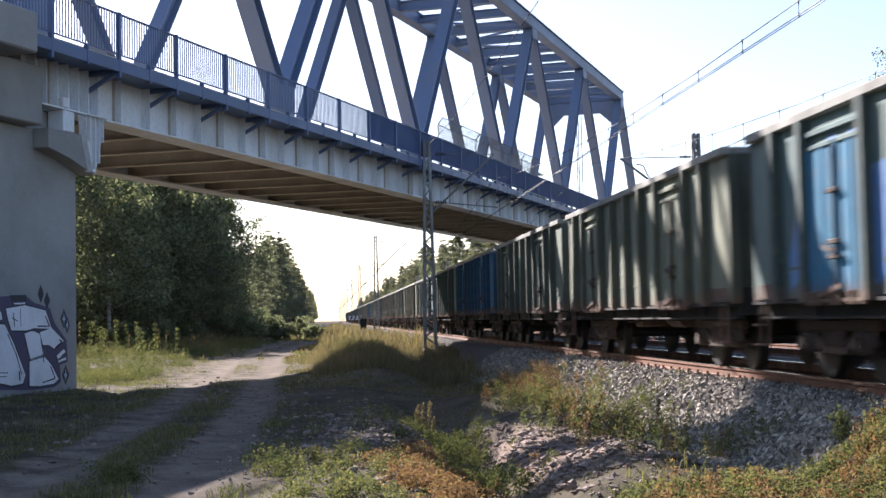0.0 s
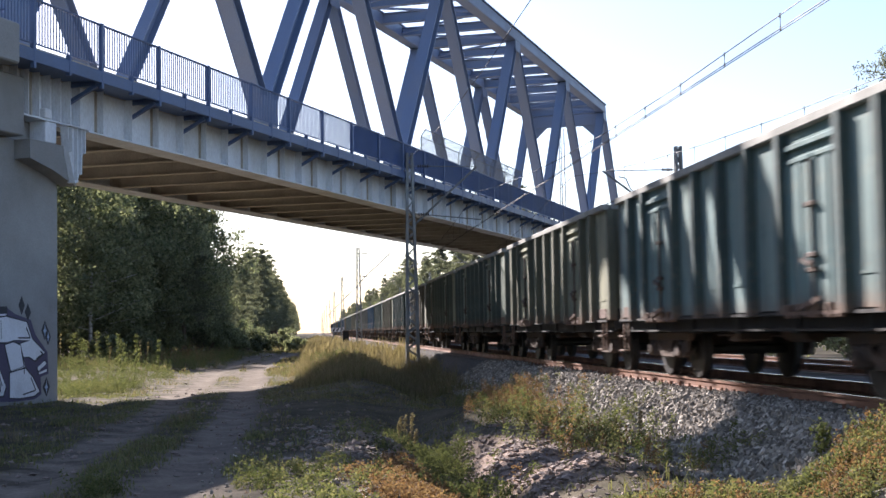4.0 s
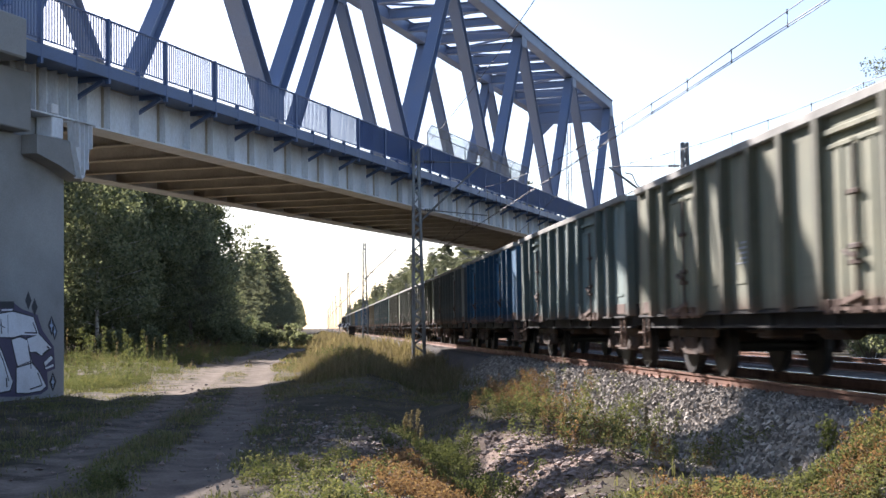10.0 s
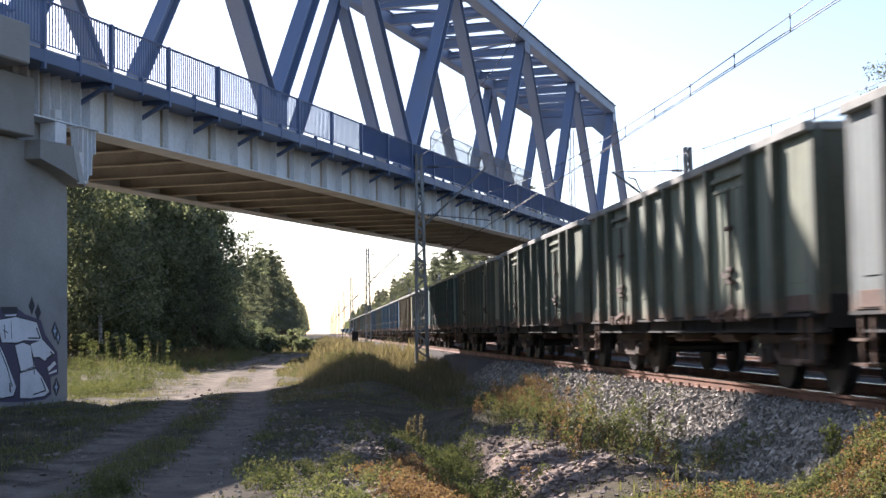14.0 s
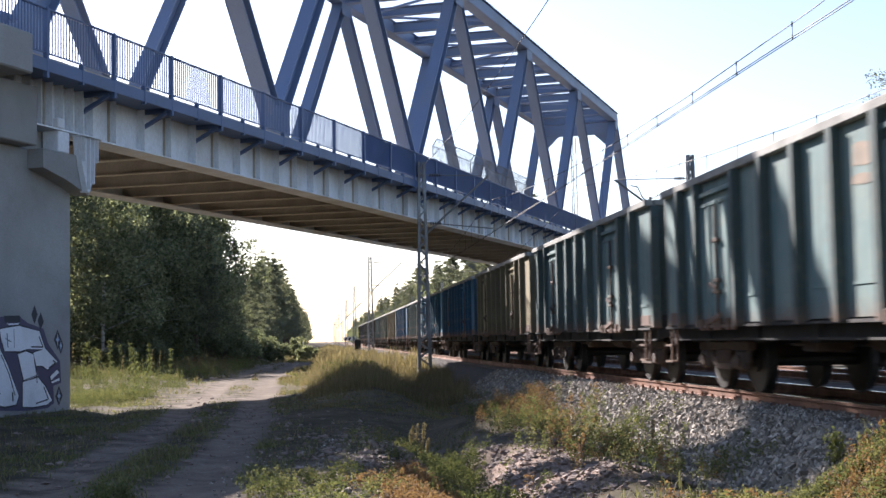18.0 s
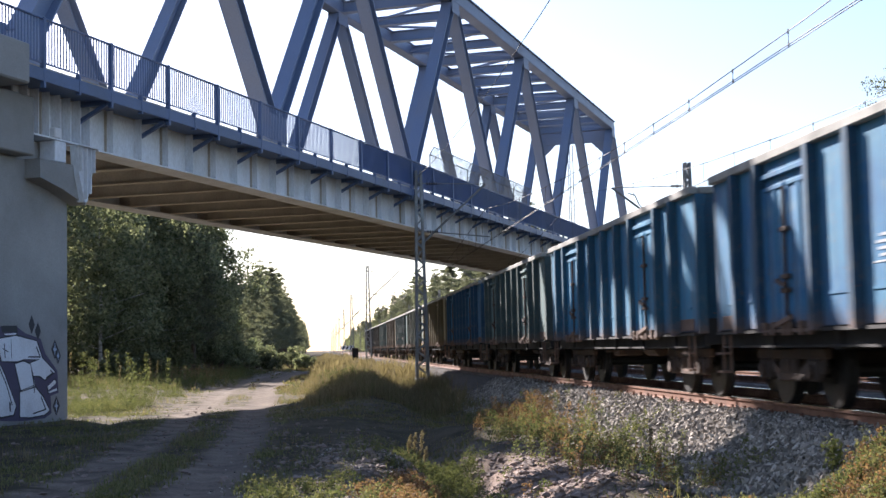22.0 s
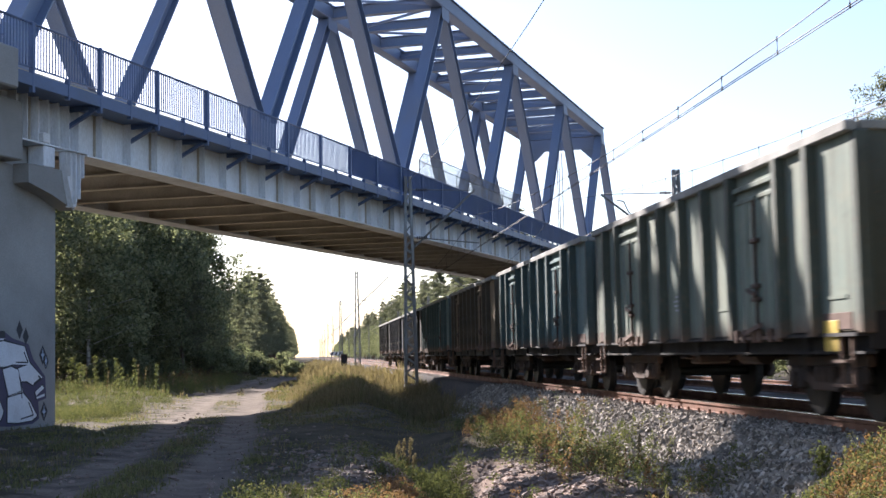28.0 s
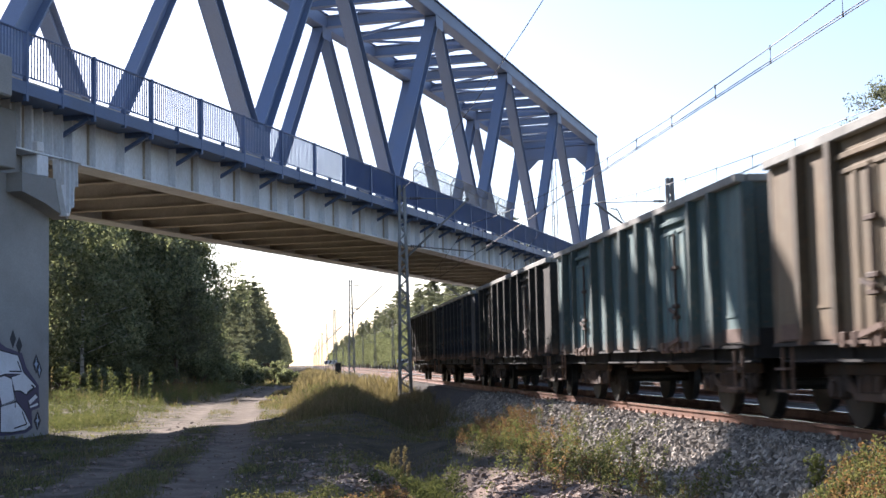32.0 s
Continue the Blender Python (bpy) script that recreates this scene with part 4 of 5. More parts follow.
# ---- catenary masts and wires ----
def build_mast(x, y, top, reach, name="catenary_mast", z0=-0.9):
    """A tapered lattice mast of four angle legs with zigzag lacing; its arm reaches over the track."""
    ob = empty(name, LINE @ pose(x, y, 0))
    tagged(ob, "grey steel lattice catenary mast beside the track", "mast", "catenary masts")
    a0, a1 = 0.24, 0.10
    part("footing", box(-0.3, 0.3, -0.3, 0.3, z0 - 0.4, -0.40, 0.03), CONCRETE, ob)
    for sx in (-1, 1):
        for sy in (-1, 1):
            part("leg", bar((sx * a0, sy * a0, -0.41), (sx * a1, sy * a1, top), 0.11, 0.11), GALV, ob)
    n, bars = 26, []
    for k in range(n):
        f0, f1 = k / n, (k + 1) / n
        za, zb = -0.25 + (top + 0.2) * f0, -0.25 + (top + 0.2) * f1
        ra, rb = a0 + (a1 - a0) * f0, a0 + (a1 - a0) * f1
        for s in (-1, 1):
            t = 1 if k % 2 else -1
            bars.append(((-t * ra, s * ra, za), (t * rb, s * rb, zb), 0.065, 0.012, (1, 0, 0)))
            bars.append(((s * ra, -t * ra, za), (s * rb, t * rb, zb), 0.065, 0.012, (0, 1, 0)))
    if 40 < y < 100 and x < 0:
        for b in bars:
            part("lacing_bar", bar(*b), GALV, ob)
    else:
        bm = bmesh.new()
        for b in bars:
            add_bar(bm, *b)
        tagged(part("lacing", bm, GALV, ob), kind="stuff")
    if reach:
        part("tie_rod", tube((0, 0, 7.95), (reach, 0, 7.9), 0.02, 6), GALV, ob)
        part("cantilever_arm", tube((0, 0, 5.25), (reach, 0, 7.9), 0.05, 6), GALV, ob)
        part("registration_arm", tube((0, 0, 5.9), (reach * 1.05, 0, 5.6), 0.025, 6), GALV, ob)
        for z in (7.94, 5.86):
            bm = bmesh.new()
            for i in range(5):
                d = math.copysign(0.35 + 0.1 * i, reach)
                add_tube(bm, (d, 0, z), (d + 0.05, 0, z), 0.07, 10)
            part("insulator", bm, INK, ob, "dark ribbed insulator")
    return ob


NEAR_MAST = -2.85
MASTS = [58.0 + 65.0 * i for i in range(-1, 9)]
for i, y in enumerate(MASTS):
    build_mast(NEAR_MAST, y, 8.5, 2.9)
    build_mast(9.55, y + 2, 9.0, -3.5)


def build_wire(name, pts, r, label):
    """A hanging wire through its points, as a thin swept tube."""
    bm = bmesh.new()
    for p, q in zip(pts, pts[1:]):
        add_tube(bm, p, q, r, 5)
    ob = part(name, bm, WIRE)
    ob.matrix_basis = LINE
    return tagged(ob, label, "overhead wire", "overhead wires")


def build_catenary(cx, spacing, first):
    low = 5.60 if cx else 5.32
    for dx in (-0.03, 0.03):
        build_wire("contact_wire", [(cx + dx, y, low) for y in (-20, 200, 560)], 0.009, "copper contact wire stretched over the track")
    ys = [MASTS[0] + 65.0 * k / 10 for k in range(0, 85)]

    def sag(y):
        f = ((y - MASTS[0]) / 65.0) % 1.0
        if cx and y < 60:
            return 5.70 + 0.0012 * (y - 20) ** 2
        return (7.6 if cx else 6.8) - (1.9 if cx else 1.30) * 4 * f * (1 - f)
    build_wire("messenger_wire", [(cx, y, sag(y)) for y in ys], 0.009, "sagging messenger wire above the contact wire")
    bm = bmesh.new()
    for k in range(0, int(390 / spacing)):
        y = first + spacing * k
        add_tube(bm, (cx, y, low), (cx, y, sag(y)), 0.006, 4)
        add_tube(bm, (cx, y, low - 0.03), (cx, y, low + 0.05), 0.013, 5)
        add_tube(bm, (cx, y, sag(y) - 0.04), (cx, y, sag(y) + 0.04), 0.013, 5)
    ob = part("droppers", bm, WIRE)
    ob.matrix_basis = LINE
    tagged(ob, "short droppers between the overhead wires", "overhead wire", kind="stuff")


build_catenary(0.0, 2.8, -2.63)
build_catenary(TRACK_2, 3.01, 0.03)
ys = [MASTS[0] + 6.5 * k for k in range(0, 90)]
build_wire("feeder_wire", [(NEAR_MAST, y, 8.3 - 1.1 * 4 * (((y - MASTS[0]) / 65) % 1) * (1 - ((y - MASTS[0]) / 65) % 1)) for y in ys], 0.009, "feeder wire slung from mast to mast")


def build_lattice_tower(x, y, top):
    ob = empty("radio_mast", LINE @ pose(x, y, -0.9))
    for dx, dy in ((-0.35, -0.2), (0.35, -0.2), (0.0, 0.4)):
        part("leg", tube((dx, dy, 0), (dx * 0.8, dy * 0.8, top), 0.05, 6), GALV, ob)
    bm = bmesh.new()
    for k in range(int(top)):
        t = 1 if k % 2 else -1
        add_bar(bm, (-0.33 * t, -0.2, k), (0.33 * t, -0.2, k + 1), 0.04, 0.02, (1, 0, 0))
    part("lacing", bm, GALV, ob)
    tagged(ob, "slender grey lattice radio mast behind the bridge", "mast")


build_lattice_tower(22.9, 159, 25.5)


def build_pole(x, y, top):
    """A slim pole with a bent arm at its head."""
    ob = empty("lamp_pole", LINE @ pose(x, y, 0))
    part("pole", tube((0, 0, -0.95), (0, 0, top), 0.11, 8, 0.08), GALV, ob)
    bm = bmesh.new()
    pts = [(0, 0, top - 0.5), (-0.5, 0, top + 0.0), (-0.75, 0, top + 0.6), (-1.2, 0, top + 0.7)]
    for p, q in zip(pts, pts[1:]):
        add_tube(bm, p, q, 0.035, 6)
    part("arm", bm, GALV, ob)
    tagged(ob, "slim grey pole with a bent arm beside the far track", "pole")


build_pole(12.6, 80, 9.2)


def build_cabinet(x, y):
    ob = empty("relay_cabinet", LINE @ pose(x, y, ground_z(x, y)))
    part("housing", box(-0.35, 0.35, -0.3, 0.3, 0.15, 1.95, 0.02), BOGIE, ob)
    part("roof", box(-0.42, 0.42, -0.37, 0.37, 1.954, 2.02, 0.02), GALV, ob)
    part("plinth", box(-0.33, 0.33, -0.28, 0.28, -0.3, 0.148), CONCRETE, ob)
    part("door", box(-0.30, 0.30, -0.315, -0.302, 0.25, 1.85), BLACK, ob)
    tagged(ob, "dark metal relay cabinet beside the track", "cabinet")


build_cabinet(-3.4, 150)


def build_board(x, y):
    """A low warning board with three slanting bars on two posts."""
    ob = empty("warning_board", LINE @ pose(x, y, 0))
    part("board", box(-0.9, 0.9, -0.02, 0.02, 0.9, 1.45, 0.01), WHITE, ob, "white board")
    for i in (-1, 0, 1):
        part("bar", bar((i * 0.55 - 0.14, -0.026, 0.96), (i * 0.55 + 0.14, -0.026, 1.39), 0.012, 0.24, (0, 1, 0)), INK, ob, "black slanting bar")
    for dx in (-0.7, 0.7):
        part("post", tube((dx, 0.05, -1.0), (dx, 0.05, 1.4), 0.04, 6), GALV, ob)
    tagged(ob, "white warning board with three black slanting bars", "sign", "warning boards")


build_board(-3.4, 195)
build_board(7.6, 203)

# ---- sprayed letters on the pier's face ----
def sprayed(name, outline, material, lift):
    """A flat painted shape on the face that looks at the lane; outline in metres along the face and up."""
    bm = bmesh.new()
    vs = [bm.verts.new((-1.15 + lift, -7.55 - a, z)) for a, z in outline]
    f = bm.faces.new(vs)
    g = bmesh.ops.extrude_face_region(bm, geom=[f])
    for v in g["geom"]:
        if isinstance(v, bmesh.types.BMVert):
            v.co.x -= lift - 0.001
    bmesh.ops.recalc_face_normals(bm, faces=bm.faces)
    part(name, bm, material, pier)


def swell(outline, d):
    cx, cz = sum(p[0] for p in outline) / len(outline), sum(p[1] for p in outline) / len(outline)
    out = []
    for a, z in outline:
        r = math.hypot(a - cx, z - cz) or 1
        out.append((a + (a - cx) / r * d, z + (z - cz) / r * d))
    return out


LETTERS = (
    ((3.0, 1.3), (2.25, 1.38), (1.4, 1.25), (1.15, 0.8), (1.9, 0.82), (2.2, 0.77), (2.8, 0.78), (2.95, 1.1)),
    ((1.65, 0.72), (1.15, 0.82), (0.62, 0.48), (1.05, 0.3), (1.28, 0.4), (1.52, 0.4)),
    ((2.28, 0.7), (1.95, 0.76), (1.66, 0.68), (1.47, 0.15), (2.03, 0.05), (2.12, 0.27)),
    ((2.08, 0.02), (1.45, 0.11), (1.15, -0.12), (0.86, -0.47), (1.07, -0.57), (1.67, -0.6), (2.08, -0.57)),
    ((3.5, 0.95), (3.06, 0.92), (2.7, 0.45), (2.25, -0.3), (2.36, -0.5), (2.8, -0.53), (3.5, -0.4)),
    ((4.1, 1.3), (3.2, 1.23), (3.15, 1.04), (4.1, 1.02)),
    ((2.72, 1.43), (2.22, 1.45), (2.28, 1.41), (2.66, 1.40)),
    ((0.94, 0.12), (0.64, 0.28), (0.55, 0.21), (0.89, 0.03)),
    ((0.89, -0.01), (0.54, 0.07), (0.53, 0.01), (0.87, -0.05)))
sprayed("letter_shadow", ((4.1, 1.54), (2.86, 1.6), (2.2, 1.6), (1.88, 1.45), (1.22, 1.31), (1.03, 0.95), (0.5, 0.5), (0.45, -0.05), (0.8, -0.12), (0.76, -0.55), (1.05, -0.66), (1.9, -0.68), (4.1, -0.56)), VIOLET, 0.003)
for i, outline in enumerate(LETTERS):
    sprayed("letter_outline", swell(outline, 0.05), INK, 0.004 + 0.0004 * i)
    sprayed("letter_fill", outline, WHITE, 0.008 + 0.0004 * i)
sprayed("hat", ((2.84, 1.62), (2.2, 1.63), (2.18, 1.47), (2.8, 1.46)), INK, 0.0045)
for a, z, w, h, paint in ((0.61, 1.04, 0.12, 0.18, SPRAY_PALE), (0.47, 0.88, 0.08, 0.14, SPRAY_PALE), (0.55, -0.38, 0.12, 0.18, SPRAY_PALE), (1.6, 1.66, 0.09, 0.16, INK), (1.34, 1.50, 0.09, 0.15, INK)):
    sprayed("star_outline", ((a + w + 0.04, z), (a, z + h + 0.07), (a - w - 0.04, z), (a, z - h - 0.07)), INK, 0.0045)
    sprayed("star", ((a + w * 0.7, z), (a + 0.02, z + 0.05), (a, z + h), (a - 0.02, z + 0.05), (a - w * 0.7, z), (a - 0.02, z - 0.05), (a, z - h), (a + 0.02, z - 0.05)), paint, 0.006)


def stroke(points, w):
    """A pen line of width w along its points, on top of the letters."""
    for (a, z), (b, y) in zip(points, points[1:]):
        n = math.hypot(b - a, y - z)
        da, dz = (y - z) / n * w / 2, (a - b) / n * w / 2
        sprayed("pen_line", ((a - da, z - dz), (b - da, y - dz), (b + da, y + dz), (a + da, z + dz)), INK, 0.0125)


for points, w in ((((1.42, 1.12), (1.25, 0.86), (1.75, 0.87)), 0.035), (((0.82, 0.52), (0.70, 0.46), (1.0, 0.33)), 0.04), (((1.22, -0.12), (1.02, -0.44), (1.55, -0.52)), 0.035),
                  (((2.95, 0.7), (2.62, 0.2), (2.4, -0.28)), 0.03), (((2.5, -0.2), (2.48, -0.42)), 0.05), (((1.62, 0.55), (1.52, 0.2), (1.5, -0.02)), 0.03), (((2.05, 0.06), (1.5, 0.17)), 0.02),
                  (((2.72, 1.2), (2.68, 0.86)), 0.025), (((2.78, 1.08), (2.56, 1.0)), 0.02), (((3.35, -0.2), (2.95, -0.22)), 0.02), (((3.3, -0.3), (3.0, -0.3)), 0.02), (((2.45, 1.3), (2.43, 0.85)), 0.012)):
    stroke(points, w)


# ---- woods ----
def leaf_cloud(rng, centres, radii, per, size, flat=0.6):
    """Small leaf cards scattered through clumps; returns vertices and faces."""
    C = np.repeat(np.array(centres), per, axis=0)
    R = np.repeat(np.array(radii), per)
    n = len(C)
    d = rng.normal(size=(n, 3))
    d /= np.linalg.norm(d, axis=1)[:, None]
    r = rng.random(n) ** 0.45
    P = C + d * (R * r)[:, None] * np.array([1, 1, flat])
    a = rng.normal(size=(n, 3))
    a /= np.linalg.norm(a, axis=1)[:, None]
    b = np.cross(a, rng.normal(size=(n, 3)))
    b /= np.linalg.norm(b, axis=1)[:, None]
    s = size * (0.6 + 0.8 * rng.random(n))[:, None]
    V = np.stack([P - a * s, P + b * s * 0.55, P + a * s, P - b * s * 0.55], 1).reshape(-1, 3)
    F = np.arange(4 * n).reshape(-1, 4)
    return V, F


def tree_limbs(bm, rng, h, r, crown_from, spread, limbs):
    pts = [Vector((0, 0, -0.3))]
    for k in range(1, 7):
        pts.append(Vector((rng.normal() * 0.03 * h * k / 12, rng.normal() * 0.03 * h * k / 12, h * 0.97 * k / 6)))
    for k in range(6):
        add_tube(bm, pts[k], pts[k + 1], r * (1 - k / 6.3), 7, r * (1 - (k + 1) / 6.3))
    tips = []
    for i in range(limbs):
        f = crown_from + (1 - crown_from) * (i + rng.random()) / limbs * 0.95
        k = min(5, int(f * 6))
        base = pts[k].lerp(pts[k + 1], f * 6 - k)
        ang = i * 2.4 + rng.random()
        reach = spread(f) * (0.5 + 0.7 * rng.random())
        tip = base + Vector((math.cos(ang) * reach, math.sin(ang) * reach, reach * (0.12 + 0.3 * rng.random())))
        add_tube(bm, base, tip, r * 0.28 * (1.15 - f), 4, r * 0.05)
        tips.append((base, tip, f))
    return tips


def build_tree(kind, seed, h):
    rng = np.random.default_rng(seed)
    bm = bmesh.new()
    if kind.endswith("pine"):
        old = kind == "old_pine"
        low = 0.28 if old else 0.13 + 0.08 * rng.random()
        spread = lambda f: h * 0.20 * max(0.0, 1.04 - f) ** 0.75 + 0.2
        if old:
            spread = lambda f: h * 0.21 * math.sin(math.pi * min(1.0, max(0.0, (f - 0.12) / 0.95))) + 0.5
        tips = tree_limbs(bm, rng, h, h * 0.014, low, spread, 54)
        cs, rs = [], []
        for base, tip, f in tips:
            for q in (0.45, 0.75, 1.0):
                cs.append(base.lerp(tip, q) + Vector(rng.normal(size=3) * 0.2))
                rs.append(0.45 + 0.55 * rng.random() if old else 0.22 + 0.52 * (1.1 - f) * (0.7 + 0.6 * rng.random()))
        cs.append(Vector((0, 0, h)))
        rs.append(0.4)
        V, F = leaf_cloud(rng, cs, rs, 150 if old else 85, 0.088, 0.85 if old else 0.55)
        leaf, bark, label, name = LEAF_PINE, BARK, "dark green pine at the edge of the wood", "pine_tree"
    else:
        low = 0.14 if seed < 8 else 0.42
        spread = lambda f: h * 0.26 * math.sin(math.pi * min(1, 0.2 + 0.78 * f)) + 0.3
        tips = tree_limbs(bm, rng, h, h * 0.011, low, spread, 36)
        cs, rs = [], []
        for base, tip, f in tips:
            for q in (0.4, 0.7, 1.0):
                cs.append(base.lerp(tip, q) + Vector(rng.normal(size=3) * 0.35))
                rs.append(0.5 + 0.75 * rng.random())
        V, F = leaf_cloud(rng, cs, rs, 90, 0.115, 0.85)
        leaf, bark, label, name = LEAF_BROAD, (BIRCH_BARK if seed % 2 else BARK), "leafy green broadleaf tree at the edge of the wood", "birch_tree"
    ob = empty(name)
    part("trunk", bm, bark, ob)
    link("crown", V, F, leaf, ob)
    return tagged(ob, label, "tree")


def plant(master, x, y, scale, turn, first):
    m = LINE @ pose(x, y, ground_z(x, y) if abs(x) < 30 and y < 200 else -0.75, 0, 0, turn) @ Matrix.Scale(scale, 4)
    if first:
        master.matrix_basis = m
        return master
    return copy_thing(master, m)


def build_woods():
    rng = random.Random(11)
    pines = [build_tree("pine", s, 14.0) for s in (1, 2, 3)]
    old_pine = build_tree("old_pine", 4, 20.0)
    birches = [build_tree("birch", s, 11.0) for s in (5, 6, 7, 9)]
    used = set()

    def put(master, x, y, h, base):
        plant(master, x, y, h / base, rng.uniform(0, 360), master.name not in used)
        used.add(master.name)

    # the near wood on the lane's far side: broadleaf fringe first, tall dark pines at its end, then a gap and pines onwards
    y = 80.0
    while y < 138:
        back = 4.0 * (1 - ease(y, 94, 118))
        put(rng.choice(birches[:3]), -rng.uniform(16.0, 18.5) - back, y, rng.uniform(8.5, 11.0) - 2.6 * ease(y, 116, 124) + 0.5 * back, 11.0)
        y += rng.uniform(3.2, 5.0)
    for x, yy, h in ((-16.9, 106, 13.5), (-17.6, 111, 14.5), (-16.6, 116.5, 13.2), (-19.5, 109, 15), (-20.5, 115, 14)):
        put(pines[int(yy) % 3], x, yy, h, 14.0)
    y = 86.0
    while y < 420:
        tall = min(19.0, 0.17 * y) if y < 134 else 10.5 if y < 218 else 12.5 + 7.0 * ease(y, 225, 295)
        put(rng.choice(pines if y > 150 or rng.random() < 0.5 else birches), -rng.uniform(18.8, 20.6) - 3 * (1 - ease(y, 90, 104)), y, tall * rng.uniform(0.88, 1.04), 14.4)
        y += rng.uniform(3.0, 4.6)
    y = 80.0
    while y < 320:
        put(rng.choice(pines), -rng.uniform(27, 33), y, rng.uniform(12.5, 15) + 1.5 * ease(y, 100, 120), 14.0)
        y += rng.uniform(4.0, 6)
    y = 154.0
    while y < 900:
        put(rng.choice(pines), -rng.uniform(15.8, 18.4), y, (9.2 + 3.2 * ease(y, 160, 200) + 4.9 * ease(y, 205, 245)) * rng.uniform(0.86, 1.06), 14.0)
        y += rng.uniform(2.8, 4.8) * (1 + y / 350)
    for x, yy, h in ((-19.6, 96.5, 12.5), (-18.8, 104, 11), (-16.2, 116, 11)):
        put(birches[3], x, yy, h, 11.0)
    # the wood carried on unseen behind the pier, added to block low sky light
    y = 28.0
    while y < 80:
        for lo, hi in ((30, 34), (35, 41)):
            put(rng.choice(pines), -rng.uniform(lo, hi), y + rng.uniform(-2, 2), rng.uniform(13, 16), 14.0)
        y += rng.uniform(4, 6)
    # low pines hidden by the train, likewise added to close off the sky
    y = 40.0
    while y < 84:
        put(rng.choice(pines), rng.uniform(27, 34), y + rng.uniform(-2, 2), rng.uniform(9, 11), 14.0)
        y += rng.uniform(6, 9)
    # the wood beyond the second track
    y = 205.0
    while y < 1300:
        put(rng.choice(pines), rng.uniform(17.5, 21), y, rng.uniform(12, 21), 14.0)
        put(rng.choice(pines), rng.uniform(22, 27), y + 2, rng.uniform(15, 25), 14.0)
        put(rng.choice(birches[:3]), rng.uniform(15.5, 18), y + 1, rng.uniform(8, 11), 11.0)
        y += rng.uniform(4.6, 6.4) * (1 + y / 380)
    for x, yy, h in ((32.9, 86, 20.4), (38.5, 90, 20.5), (43, 87, 19.5)):
        put(old_pine, x, yy, h, 20.0)


build_woods()


def build_bush(seed, x, y, r, leaf, label):
    """A rounded but ragged shrub: short stems and leaf clumps."""
    rng = np.random.default_rng(seed)
    ob = empty("bush", LINE @ pose(x, y, ground_z(x, y)))
    bm = bmesh.new()
    cs, rs = [], []
    for i in range(16):
        a, q = rng.random() * 6.28, rng.random() ** 0.5
        tip = Vector((math.cos(a) * r * q, math.sin(a) * r * q, r * (0.35 + 1.15 * rng.random() * (1.1 - 0.6 * q))))
        add_tube(bm, (0, 0, -0.1), tip, 0.03, 4, 0.008)
        cs.append(tip)
        rs.append(r * (0.22 + 0.22 * rng.random()))
    part("stem", bm, BARK, ob)
    V, F = leaf_cloud(rng, cs, rs, 130, 0.10, 0.9)
    link("leaves", V, F, leaf, ob)
    return tagged(ob, label, "bush")


rngb = random.Random(9)
build_bush(70, -14.4, 150, 2.1, LEAF_SUNLIT, "small green bush apart beside the lane, sunlight in its leaf colour")
for i in range(34):
    y = 80 + 4.0 * i + rngb.uniform(-1, 1)
    build_bush(80 + i, -rngb.uniform(14.4, 15.6) - 4.0 * (1 - ease(y, 94, 118)), y, rngb.uniform(0.9, 1.7), LEAF_BROAD, "low dark bush at the foot of the wood")
for i in range(26):
    build_bush(160 + i, -rngb.uniform(20.5, 27), 80 + 2.2 * i, rngb.uniform(1.3, 2.4), LEAF_BROAD, "shady undergrowth bush inside the wood")
for i in range(30):
    build_bush(200 + i, rngb.uniform(13.5, 19), 8 + 4.2 * i + rngb.uniform(-1, 1), rngb.uniform(1.2, 2.0), LEAF_BROAD, "green bush on the far side of the tracks")
for i in range(9):
    build_bush(130 + i, -rngb.uniform(8.4, 13.5), 116 + 6 * i, rngb.uniform(0.8, 1.5), LEAF_BROAD, "scrubby bush closing the lane in the distance")


# ---- grass, weeds and loose stones ----
def blades(rng, P, height, width, lean):
    """Curved blades of two quads each, standing at the points P."""
    n = len(P)
    ang = rng.random(n) * 6.2832
    side = np.stack([np.cos(ang), np.sin(ang), np.zeros(n)], 1)
    tilt = np.stack([-np.sin(ang), np.cos(ang), np.zeros(n)], 1) * (lean * rng.random(n))[:, None]
    h = (height * (0.5 + 0.9 * rng.random(n)))[:, None]
    w = (width * (0.7 + 0.6 * rng.random(n)))[:, None]
    up = np.array([0, 0, 1.0])
    mid = P + up * h * 0.55 + tilt * h * 0.35
    top = P + up * h * (0.95 - 0.2 * lean) + tilt * h
    V = np.stack([P - side * w, P + side * w, mid - side * w * 0.8, mid + side * w * 0.8, top], 1).reshape(-1, 3)
    i = np.arange(n)[:, None] * 5
    F = [tuple(f) for f in (i + np.array([[0, 1, 3, 2]])).tolist()] + [tuple(f) for f in (i + np.array([[2, 3, 4]])).tolist()]
    return V, F


